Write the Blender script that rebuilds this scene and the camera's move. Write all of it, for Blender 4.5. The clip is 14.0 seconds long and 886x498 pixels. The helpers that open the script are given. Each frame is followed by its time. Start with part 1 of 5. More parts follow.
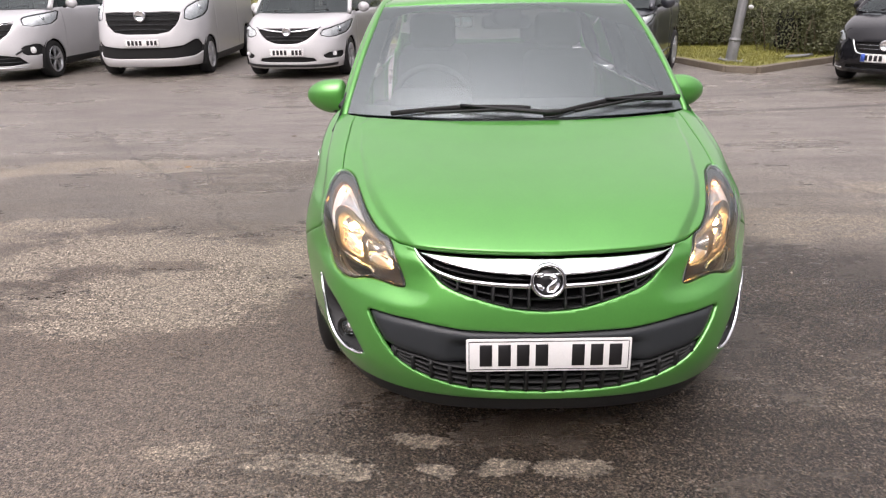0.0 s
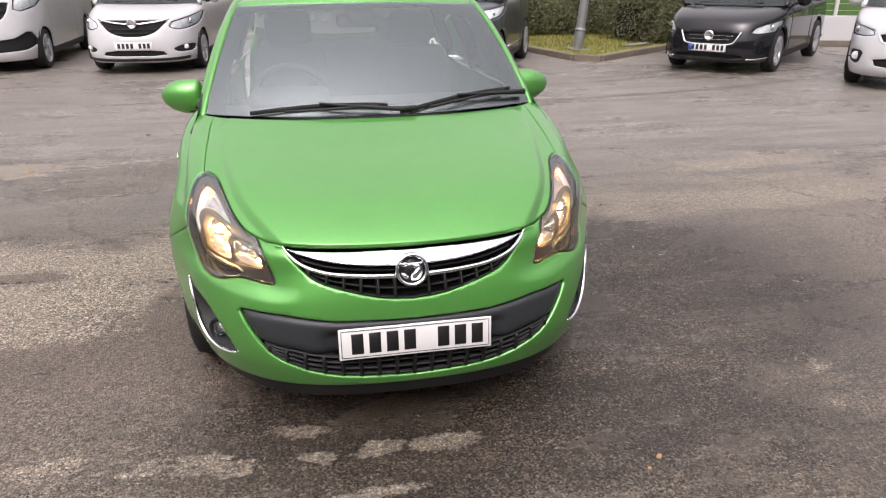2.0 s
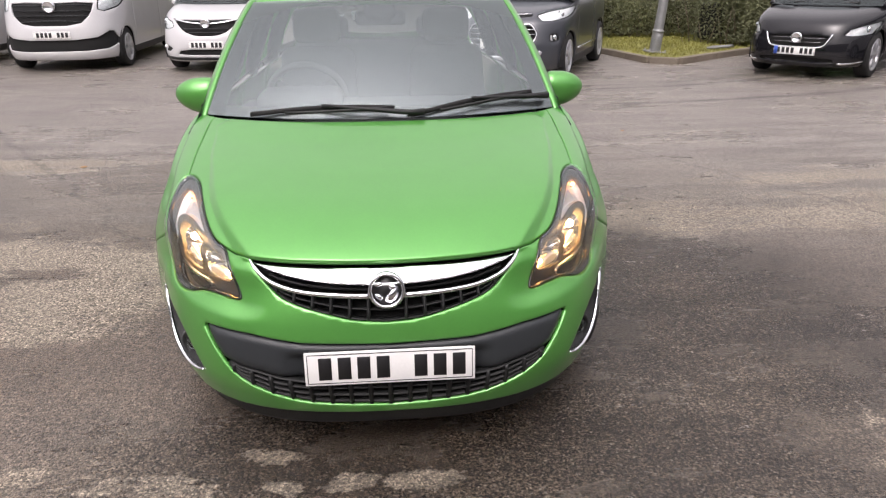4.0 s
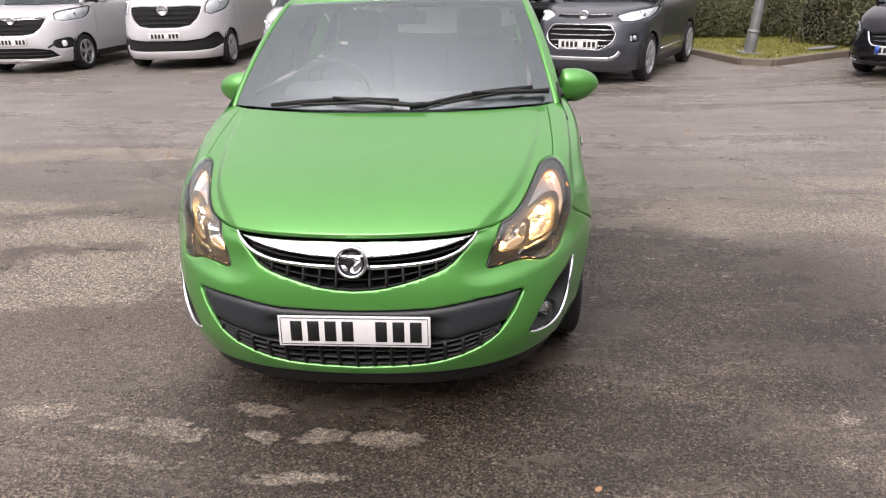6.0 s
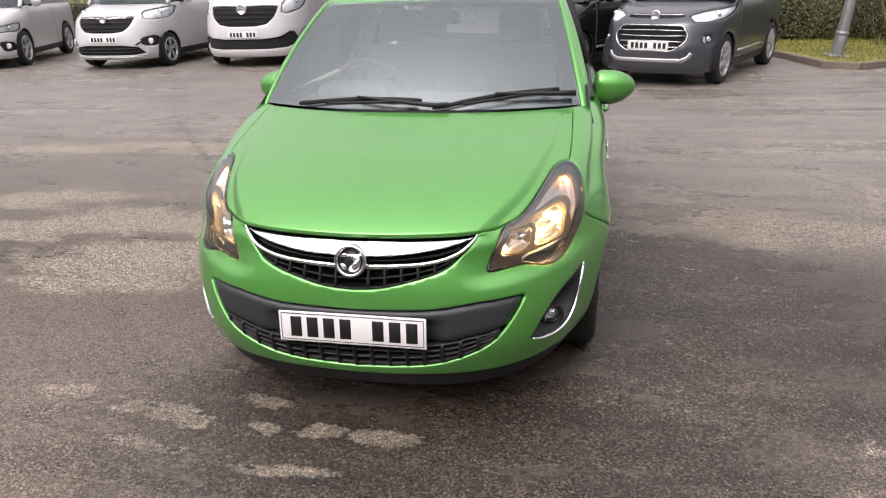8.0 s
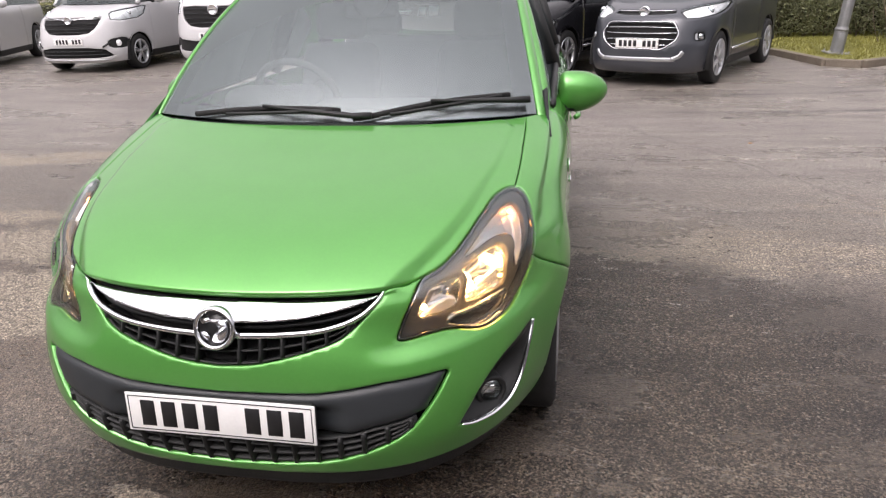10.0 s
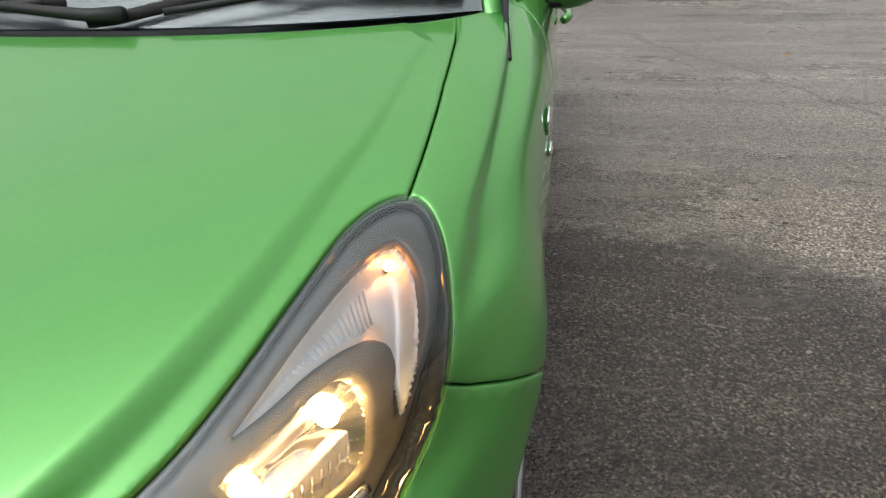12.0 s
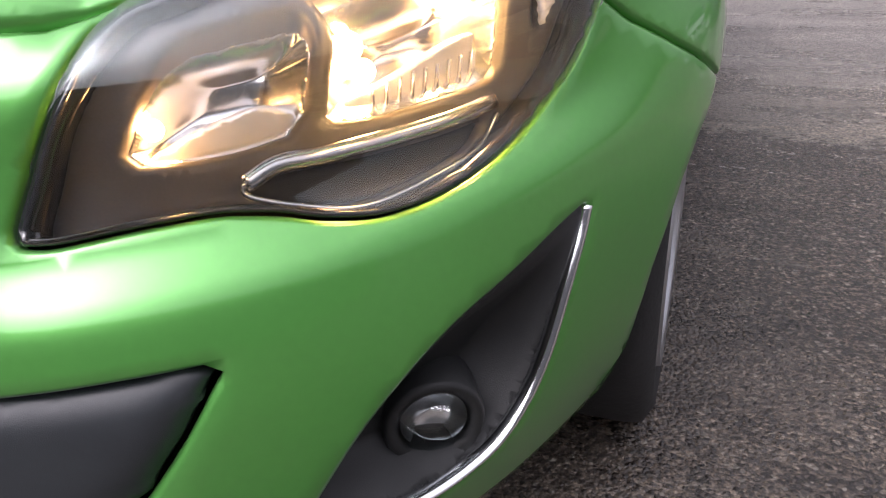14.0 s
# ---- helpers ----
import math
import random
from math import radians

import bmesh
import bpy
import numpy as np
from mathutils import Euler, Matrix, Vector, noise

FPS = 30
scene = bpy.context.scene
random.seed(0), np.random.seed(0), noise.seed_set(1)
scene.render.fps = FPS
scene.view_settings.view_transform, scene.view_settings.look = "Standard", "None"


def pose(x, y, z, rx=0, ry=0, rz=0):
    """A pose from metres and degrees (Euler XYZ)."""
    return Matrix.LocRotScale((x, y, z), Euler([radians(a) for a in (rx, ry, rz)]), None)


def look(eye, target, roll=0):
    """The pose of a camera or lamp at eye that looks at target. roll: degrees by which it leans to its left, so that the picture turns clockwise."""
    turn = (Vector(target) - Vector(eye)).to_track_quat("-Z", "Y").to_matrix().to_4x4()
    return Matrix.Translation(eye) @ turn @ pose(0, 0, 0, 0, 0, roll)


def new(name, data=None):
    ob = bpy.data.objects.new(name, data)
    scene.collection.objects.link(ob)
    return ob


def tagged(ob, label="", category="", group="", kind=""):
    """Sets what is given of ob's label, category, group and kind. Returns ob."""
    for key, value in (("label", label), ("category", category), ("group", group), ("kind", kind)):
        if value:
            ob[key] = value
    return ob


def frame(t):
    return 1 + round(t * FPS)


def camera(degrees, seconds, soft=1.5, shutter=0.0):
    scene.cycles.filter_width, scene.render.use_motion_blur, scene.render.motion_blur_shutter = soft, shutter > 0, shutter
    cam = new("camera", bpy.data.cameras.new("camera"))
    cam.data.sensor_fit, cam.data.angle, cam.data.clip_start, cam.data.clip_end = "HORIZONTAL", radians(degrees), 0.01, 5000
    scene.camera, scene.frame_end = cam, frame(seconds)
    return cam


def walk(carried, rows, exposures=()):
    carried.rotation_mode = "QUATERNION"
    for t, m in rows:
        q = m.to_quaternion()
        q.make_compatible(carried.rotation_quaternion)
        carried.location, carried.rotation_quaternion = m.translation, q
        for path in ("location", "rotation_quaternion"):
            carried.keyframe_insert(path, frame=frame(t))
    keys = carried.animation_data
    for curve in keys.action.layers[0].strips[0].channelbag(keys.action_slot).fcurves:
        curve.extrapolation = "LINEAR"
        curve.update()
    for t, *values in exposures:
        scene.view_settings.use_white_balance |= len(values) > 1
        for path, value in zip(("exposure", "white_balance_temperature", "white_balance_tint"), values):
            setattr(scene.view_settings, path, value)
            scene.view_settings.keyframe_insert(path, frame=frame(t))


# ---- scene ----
cam = camera(64.4, 14.0, soft=1.25)
PATH = [  # seconds, eye, target, roll
    (0, (-0.324, 2.136, 1.523), (-0.325, 4.006, 0.813), -0.8),
    (0.5, (-0.431, 2.151, 1.541), (-0.405, 4.018, 0.822), -0.7),
    (1, (-0.487, 2.147, 1.557), (-0.294, 3.998, 0.825), -0.5),
    (1.5, (-0.425, 2.09, 1.571), (-0.104, 3.921, 0.833), -0.3),
    (2, (-0.31, 2.017, 1.579), (0.047, 3.84, 0.838), -0.2),
    (2.5, (-0.208, 2.049, 1.568), (0.029, 3.892, 0.826), -0.6),
    (3, (-0.177, 2.179, 1.566), (0.03, 4.024, 0.822), -0.6),
    (3.2, (-0.145, 2.224, 1.555), (0.055, 4.07, 0.813), -0.6),
    (5.3, (0.298, 2.075, 1.539), (0.248, 3.936, 0.806), -0.9),
    (5.5, (0.33, 2.036, 1.544), (0.246, 3.895, 0.812), -1.1),
    (6, (0.478, 2.004, 1.539), (0.329, 3.861, 0.811), -1.3),
    (6.5, (0.665, 2.003, 1.536), (0.431, 3.852, 0.811), -1.5),
    (7, (0.704, 2.013, 1.531), (0.4, 3.853, 0.808), -1.6),
    (7.2, (0.701, 2.013, 1.535), (0.383, 3.85, 0.811), -1.5),
    (9.3, (0.788, 2.357, 1.516), (0.393, 4.181, 0.796), -2),
    (9.5, (0.789, 2.436, 1.497), (0.404, 4.262, 0.779), -2),
    (10, (0.87, 2.697, 1.457), (0.515, 4.528, 0.735), -1.9),
    (10.5, (0.961, 2.995, 1.426), (0.654, 4.825, 0.681), -1.8),
    (11, (0.915, 3.387, 1.376), (0.616, 5.202, 0.59), -1.8),
    (11.5, (0.883, 3.694, 1.277), (0.585, 5.47, 0.406), -2),
    (12, (0.872, 3.99, 1.205), (0.568, 5.723, 0.253), -1.8),
    (12.5, (0.854, 4.093, 1.182), (0.481, 5.76, 0.142), -1.7),
    (13, (0.87, 4.068, 1.158), (0.331, 5.625, 0.028), -2.8),
    (13.5, (0.877, 3.995, 1.005), (0.304, 5.545, -0.122), -4),
    (14, (0.866, 3.941, 0.799), (0.201, 5.582, -0.13), -3.7),
]
EXPOSURES = [(0.0, 0.07, 6680, 20.5), (10.0, 0.08, 6680, 20.5), (11.2, -0.07, 6850, 19), (12.2, -0.27, 6400, 9), (13.2, -0.22, 6600, 15), (14.0, 0.14, 6250, 24)]
walk(cam, [(t, look(eye, target, roll)) for t, eye, target, roll in PATH], EXPOSURES)
from mathutils.geometry import delaunay_2d_cdt

# ---- world and light: a bright overcast day ----
world = bpy.data.worlds.new("overcast")
scene.world = world
world.use_nodes = True
wn, wl = world.node_tree.nodes, world.node_tree.links
sky = wn.new("ShaderNodeTexSky")
sky.sky_type, sky.sun_disc = "NISHITA", False
sky.sun_elevation, sky.sun_rotation = radians(48), radians(200)
sky.dust_density, sky.air_density = 4.0, 1.2
hs = wn.new("ShaderNodeHueSaturation")
hs.inputs["Saturation"].default_value = 0.16
wl.new(sky.outputs[0], hs.inputs["Color"])
# a cloud deck: brighter overhead than at the horizon
wco, wsep, wram, wmul = wn.new("ShaderNodeTexCoord"), wn.new("ShaderNodeSeparateXYZ"), wn.new("ShaderNodeMapRange"), wn.new("ShaderNodeMix")
wram.inputs["From Max"].default_value, wram.inputs["To Min"].default_value, wram.inputs["To Max"].default_value = 1.0, 0.0, 1.0
wmul.data_type, wmul.blend_type = "RGBA", "MULTIPLY"
wmul.inputs["Factor"].default_value = 1.0
wl.new(wco.outputs["Generated"], wsep.inputs[0])
wl.new(wsep.outputs[2], wram.inputs["Value"])
wpow, wadd = wn.new("ShaderNodeMath"), wn.new("ShaderNodeMath")
wpow.operation, wadd.operation = "POWER", "MULTIPLY_ADD"
wpow.inputs[1].default_value, wadd.inputs[1].default_value, wadd.inputs[2].default_value = 2.0, 2.7, 0.85
wl.new(wram.outputs[0], wpow.inputs[0]), wl.new(wpow.outputs[0], wadd.inputs[0])
wl.new(hs.outputs[0], wmul.inputs[6]), wl.new(wadd.outputs[0], wmul.inputs[7])
wl.new(wmul.outputs[2], wn["Background"].inputs[0])
wn["Background"].inputs[1].default_value = 0.138
sun_data = bpy.data.lights.new("sun", "SUN")
sun_data.energy, sun_data.angle, sun_data.color = 0.8, radians(130), (1.0, 0.97, 0.92)
sun = new("sun", sun_data)
sun.matrix_world = look((-2, 13, 22), (0, 5, 0))


# ---- materials ----
def mat(name, color=(0.5, 0.5, 0.5), rough=0.5, metal=0.0, coat=0.0, emit=None, power=0.0, noise_scale=0.0, vary=0.15, bump=0.0, bump_scale=200.0, rough_vary=0.0):
    """A Principled material; noise varies colour and roughness at two scales, bump gives fine relief."""
    m = bpy.data.materials.new(name)
    m.use_nodes = True
    n, l = m.node_tree.nodes, m.node_tree.links
    b = n["Principled BSDF"]
    b.inputs["Base Color"].default_value = (*color, 1)
    b.inputs["Roughness"].default_value, b.inputs["Metallic"].default_value = rough, metal
    b.inputs["Coat Weight"].default_value, b.inputs["Coat Roughness"].default_value = coat, 0.04
    if emit:
        b.inputs["Emission Color"].default_value, b.inputs["Emission Strength"].default_value = (*emit, 1), power
    co = n.new("ShaderNodeTexCoord")
    if noise_scale:
        big, fine, mix = n.new("ShaderNodeTexNoise"), n.new("ShaderNodeTexNoise"), n.new("ShaderNodeMath")
        big.inputs["Scale"].default_value, fine.inputs["Scale"].default_value = noise_scale, noise_scale * 14
        big.inputs["Detail"].default_value = fine.inputs["Detail"].default_value = 6
        for t in (big, fine):
            l.new(co.outputs["Object"], t.inputs["Vector"])
        mix.operation = "ADD"
        l.new(big.outputs["Fac"], mix.inputs[0]), l.new(fine.outputs["Fac"], mix.inputs[1])
        ramp = n.new("ShaderNodeMapRange")
        ramp.inputs["From Min"].default_value, ramp.inputs["From Max"].default_value = 0.6, 1.4
        ramp.inputs["To Min"].default_value, ramp.inputs["To Max"].default_value = 1 - vary, 1 + vary
        l.new(mix.outputs[0], ramp.inputs["Value"])
        mul = n.new("ShaderNodeMix")
        mul.data_type, mul.blend_type = "RGBA", "MULTIPLY"
        mul.inputs["Factor"].default_value = 1
        mul.inputs[6].default_value = (*color, 1)
        l.new(ramp.outputs[0], mul.inputs[7]), l.new(mul.outputs[2], b.inputs["Base Color"])
        if rough_vary:
            rr = n.new("ShaderNodeMapRange")
            rr.inputs["From Min"].default_value, rr.inputs["From Max"].default_value = 0.6, 1.4
            rr.inputs["To Min"].default_value, rr.inputs["To Max"].default_value = max(rough - rough_vary, 0), rough + rough_vary
            l.new(mix.outputs[0], rr.inputs["Value"]), l.new(rr.outputs[0], b.inputs["Roughness"])
    if bump:
        t, bp = n.new("ShaderNodeTexNoise"), n.new("ShaderNodeBump")
        t.inputs["Scale"].default_value, t.inputs["Detail"].default_value = bump_scale, 4
        bp.inputs["Strength"].default_value, bp.inputs["Distance"].default_value = 1.0, bump
        l.new(co.outputs["Object"], t.inputs["Vector"]), l.new(t.outputs["Fac"], bp.inputs["Height"]), l.new(bp.outputs[0], b.inputs["Normal"])
    return m


def glass(name, tint, ior=1.5, rough=0.0):
    """A thin pane: see-through with a mirror film by Fresnel."""
    m = bpy.data.materials.new(name)
    m.use_nodes = True
    n, l = m.node_tree.nodes, m.node_tree.links
    n.remove(n["Principled BSDF"])
    tr, gl, fr, mx = n.new("ShaderNodeBsdfTransparent"), n.new("ShaderNodeBsdfGlossy"), n.new("ShaderNodeFresnel"), n.new("ShaderNodeMixShader")
    tr.inputs[0].default_value, gl.inputs["Roughness"].default_value = (*tint, 1), rough
    gl.inputs[0].default_value = (0.86, 0.96, 0.96, 1)
    fr.inputs["IOR"].default_value = ior
    l.new(fr.outputs[0], mx.inputs[0]), l.new(tr.outputs[0], mx.inputs[1]), l.new(gl.outputs[0], mx.inputs[2])
    l.new(mx.outputs[0], n["Material Output"].inputs[0])
    return m


GREEN = mat("green_paint", (0.086, 0.330, 0.060), 0.42, 0.55, 1.0, noise_scale=9, vary=0.04, bump=0.00002, bump_scale=900)
WHITE = mat("white_paint", (0.50, 0.50, 0.505), 0.3, 0.0, 0.8, noise_scale=3, vary=0.05)
GREYP = mat("grey_paint", (0.043, 0.047, 0.056), 0.35, 0.3, 0.8, noise_scale=5, vary=0.08)
BLACKP = mat("black_paint", (0.010, 0.010, 0.012), 0.08, 0.0, 0.0, noise_scale=5, vary=0.2)
PLASTIC = mat("dark_plastic", (0.009, 0.010, 0.010), 0.55, noise_scale=30, vary=0.2, bump=0.0003, bump_scale=900)
GRATE = mat("black_grille_plastic", (0.006, 0.007, 0.007), 0.6, noise_scale=30, vary=0.2)
PLASTIC2 = mat("satin_grey_plastic", (0.022, 0.026, 0.029), 0.45, noise_scale=20, vary=0.12, bump=0.0002, bump_scale=1200)
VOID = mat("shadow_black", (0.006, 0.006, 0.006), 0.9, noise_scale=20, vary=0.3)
RUBBER = mat("tyre_rubber", (0.012, 0.012, 0.012), 0.8, noise_scale=30, vary=0.3, bump=0.001, bump_scale=150)
CHROME = mat("chrome", (0.82, 0.83, 0.85), 0.13, 1.0, noise_scale=40, vary=0.05)
ALLOY = mat("alloy", (0.55, 0.56, 0.58), 0.3, 0.9, noise_scale=30, vary=0.1)
REFLECTOR = mat("reflector", (0.86, 0.87, 0.88), 0.20, 1.0, noise_scale=60, vary=0.08, bump=0.0004, bump_scale=45)
RIBBED = mat("ribbed_reflector", (0.74, 0.75, 0.77), 0.40, 0.5, noise_scale=60, vary=0.12, bump=0.0004, bump_scale=160)
BEZEL = mat("lamp_bezel", (0.12, 0.12, 0.123), 0.36, 0.3, noise_scale=40, vary=0.1)
GLASS = glass("window_glass", (0.80, 0.85, 0.84), 2.45, 0.28)
SIDEGLASS = glass("side_glass", (0.72, 0.76, 0.75), 1.5)
DARKGLASS = glass("tinted_glass", (0.38, 0.41, 0.41), 1.6)
LENS = glass("lamp_lens", (0.95, 0.96, 0.96), 1.8, 0.0)
FRIT = mat("black_frit", (0.015, 0.016, 0.018), 0.12, coat=1.0, noise_scale=20, vary=0.2)
BULB = mat("lit_bulb", (1, 0.9, 0.7), 0.3, emit=(1.0, 0.52, 0.16), power=170.0)
SIDEGLOW = mat("lit_side_glow", (1, 0.7, 0.4), 0.3, emit=(1.0, 0.50, 0.15), power=120.0)
AMBER = mat("amber_bulb", (0.9, 0.35, 0.05), 0.3, emit=(1.0, 0.33, 0.06), power=38.0, noise_scale=50)
PLATE = mat("plate_white", (0.78, 0.78, 0.76), 0.35, coat=0.5, noise_scale=12, vary=0.05)
PLATE_BLUE = mat("plate_blue", (0.03, 0.09, 0.45), 0.35, noise_scale=12, vary=0.05)
INK = mat("plate_black", (0.01, 0.01, 0.011), 0.4, noise_scale=30, vary=0.2)
CABIN = mat("cabin_trim", (0.085, 0.090, 0.095), 0.75, noise_scale=18, vary=0.2, bump=0.0008, bump_scale=400)
FABRIC = mat("seat_fabric", (0.15, 0.158, 0.165), 0.9, noise_scale=25, vary=0.25, bump=0.001, bump_scale=700)
CONCRETE = mat("kerb_concrete", (0.15, 0.125, 0.095), 0.8, noise_scale=4, vary=0.3, bump=0.004, bump_scale=60)
GALV = mat("galvanised_steel", (0.24, 0.245, 0.245), 0.5, 0.5, noise_scale=6, vary=0.2)
LEAFM = mat("hedge_leaf", (0.120, 0.130, 0.060), 0.55, noise_scale=1.5, vary=0.5)
TWIG = mat("hedge_twig", (0.13, 0.10, 0.07), 0.85, noise_scale=10, vary=0.3)
GRASSM = mat("grass", (0.19, 0.185, 0.04), 0.8, noise_scale=1.2, vary=0.35, bump=0.02, bump_scale=60)
SOIL = mat("soil", (0.07, 0.055, 0.035), 0.95, noise_scale=2, vary=0.4, bump=0.02, bump_scale=40)
PAPER = mat("paper", (0.75, 0.76, 0.75), 0.8, noise_scale=20, vary=0.05)


def asphalt():
    """Wet worn tarmac: chippings, brown tint, darker wet sheets with painted shade by the car, pale worn bands with a
    shape of their own.
    """
    m = bpy.data.materials.new("asphalt")
    m.use_nodes = True
    n, l = m.node_tree.nodes, m.node_tree.links
    b = n["Principled BSDF"]
    geo = n.new("ShaderNodeNewGeometry")
    pos = geo.outputs["Position"]

    def tex(kind, scale, detail=5, stretch=None, rough=0.55):
        t = n.new(kind)
        t.inputs["Scale"].default_value = scale
        if kind == "ShaderNodeTexNoise":
            t.inputs["Detail"].default_value, t.inputs["Roughness"].default_value = detail, rough
        v = pos
        if stretch:
            mp = n.new("ShaderNodeMapping")
            mp.inputs["Scale"].default_value, mp.inputs["Rotation"].default_value = stretch[:3], (0, 0, radians(stretch[3]))
            l.new(pos, mp.inputs["Vector"])
            v = mp.outputs[0]
        l.new(v, t.inputs["Vector"])
        return t

    def span(src, lo, hi, a=0.0, c=1.0):
        r = n.new("ShaderNodeMapRange")
        for k, x in zip(("From Min", "From Max", "To Min", "To Max"), (lo, hi, a, c)):
            r.inputs[k].default_value = x
        l.new(src, r.inputs["Value"])
        return r.outputs[0]

    def math2(op, a, c):
        k = n.new("ShaderNodeMath")
        k.operation = op
        for i, x in enumerate((a, c)):
            if isinstance(x, (int, float)):
                k.inputs[i].default_value = x
            else:
                l.new(x, k.inputs[i])
        return k.outputs[0]

    def blend(fac, a, c, mode="MIX"):
        k = n.new("ShaderNodeMix")
        k.data_type, k.blend_type = "RGBA", mode
        for i, x in ((0, fac), (6, a), (7, c)):
            if isinstance(x, (int, float)):
                k.inputs[i].default_value = x
            elif isinstance(x, tuple):
                k.inputs[i].default_value = (*x, 1)
            else:
                l.new(x, k.inputs[i])
        return k.outputs[2]

    sep = n.new("ShaderNodeSeparateXYZ")
    l.new(pos, sep.inputs[0])

    warp = tex("ShaderNodeTexNoise", 1.5, 6, None, 0.7)
    wsplit = n.new("ShaderNodeSeparateColor")
    l.new(warp.outputs["Color"], wsplit.inputs[0])
    wide = [math2("ADD", sep.outputs[i], span(wsplit.outputs[i], 0, 1, -w, w)) for i, w in ((0, 0.7), (1, 0.45))]
    tight = [math2("ADD", sep.outputs[i], span(wsplit.outputs[i], 0, 1, -w, w)) for i, w in ((0, 0.16), (1, 0.10))]

    def spot(cx, cy, rx, ry, turn=0.0, at=wide):
        """1 in the middle of an ellipse, 0 at its edge, below 0 outside it."""
        c, sn = math.cos(radians(turn)), math.sin(radians(turn))
        ex, ey = math2("SUBTRACT", at[0], cx), math2("SUBTRACT", at[1], cy)
        dx = math2("DIVIDE", math2("ADD", math2("MULTIPLY", ex, c), math2("MULTIPLY", ey, sn)), rx)
        dy = math2("DIVIDE", math2("SUBTRACT", math2("MULTIPLY", ey, c), math2("MULTIPLY", ex, sn)), ry)
        return math2("SUBTRACT", 1.0, math2("ADD", math2("MULTIPLY", dx, dx), math2("MULTIPLY", dy, dy)))

    def any_of(rows, at):
        out = None
        for row in rows:
            k = spot(*row, at=at)
            out = k if out is None else math2("MAXIMUM", out, k)
        return math2("MAXIMUM", out, -1.0)

    big = tex("ShaderNodeTexNoise", 0.55, 5)
    mid = tex("ShaderNodeTexNoise", 2.6, 10, (0.5, 1.5, 1, 10), 0.72)
    streak = tex("ShaderNodeTexNoise", 1.9, 8, (0.32, 2.3, 1, -12), 0.68)
    ragged = tex("ShaderNodeTexNoise", 9, 8, None, 0.75)
    grit = tex("ShaderNodeTexNoise", 34, 5, (0.8, 1.2, 1, 5), 0.7)
    speck = tex("ShaderNodeTexNoise", 95, 3, None, 0.6)
    chips, chips2 = tex("ShaderNodeTexVoronoi", 140), tex("ShaderNodeTexVoronoi", 290)
    cell, cell2 = n.new("ShaderNodeSeparateColor"), n.new("ShaderNodeSeparateColor")
    l.new(chips.outputs["Color"], cell.inputs[0]), l.new(chips2.outputs["Color"], cell2.inputs[0])
    # dark bound stone near the car; the dry mask goes paler and browner with distance
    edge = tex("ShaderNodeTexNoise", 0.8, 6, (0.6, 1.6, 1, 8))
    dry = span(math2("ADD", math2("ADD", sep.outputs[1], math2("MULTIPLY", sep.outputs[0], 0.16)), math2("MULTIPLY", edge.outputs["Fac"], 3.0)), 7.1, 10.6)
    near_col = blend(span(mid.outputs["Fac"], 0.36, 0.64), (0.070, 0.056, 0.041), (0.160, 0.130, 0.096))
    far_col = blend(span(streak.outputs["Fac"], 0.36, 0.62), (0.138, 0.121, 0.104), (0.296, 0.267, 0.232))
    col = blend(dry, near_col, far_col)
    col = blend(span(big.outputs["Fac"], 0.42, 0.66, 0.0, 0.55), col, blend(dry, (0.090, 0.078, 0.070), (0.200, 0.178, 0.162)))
    pale = any_of(((-2.3, 4.3, 1.9, 1.0), (3.4, 5.7, 1.5, 0.9)), wide)
    col = blend(span(math2("ADD", pale, span(ragged.outputs["Fac"], 0.3, 0.7, -0.4, 0.4)), -0.3, 0.8, 0.0, 0.45), col, (0.185, 0.150, 0.118))
    # wet sheets keep their own outline; shade by the car is painted in
    damp_shade = any_of(((1.5, 5.3, 1.15, 0.9), (1.1, 6.0, 0.9, 0.45), (0.35, 4.15, 1.25, 0.55), (-2.75, 5.55, 0.55, 0.22, 10)), wide)
    damp_shade = span(math2("ADD", damp_shade, span(ragged.outputs["Fac"], 0.3, 0.7, -0.45, 0.45)), -0.6, 0.7)
    col = blend(math2("MULTIPLY", damp_shade, 0.82), col, (0.30, 0.28, 0.27), "MULTIPLY")
    # pale sandy wear: broad bands by the car, small scrapes before it
    band = any_of(((-1.75, 5.55, 0.95, 0.52, 20), (-2.3, 6.15, 1.1, 0.34, 8), (-1.25, 6.05, 0.7, 0.42, 15), (-3.3, 6.6, 1.0, 0.25, 6), (-3.0, 5.9, 0.7, 0.2, 8), (-3.7, 8.3, 1.6, 0.3, 5)), wide)
    band2 = any_of(((2.3, 6.55, 1.45, 0.32, 4), (3.6, 6.6, 1.5, 0.5, 4), (3.4, 7.4, 1.2, 0.3, 8)), wide)
    scrape = any_of(((-1.27, 4.18, 0.18, 0.075, 4), (-0.95, 4.11, 0.10, 0.06), (-0.72, 4.09, 0.16, 0.065), (-0.42, 4.235, 0.13, 0.05), (-0.36, 4.09, 0.06, 0.035), (-0.12, 4.09, 0.10, 0.04), (0.10, 4.06, 0.13, 0.045, -4), (1.78, 4.26, 0.06, 0.06), (1.64, 4.03, 0.06, 0.04), (-0.2, 3.86, 0.18, 0.04), (-0.75, 3.90, 0.16, 0.04)), tight)
    rag = math2("ADD", span(ragged.outputs["Fac"], 0.25, 0.75, -0.75, 0.75), math2("ADD", span(streak.outputs["Fac"], 0.3, 0.7, -0.85, 0.85), span(grit.outputs["Fac"], 0.3, 0.7, -0.35, 0.35)))
    worn_a = span(math2("ADD", band, rag), 0.10, 0.62)
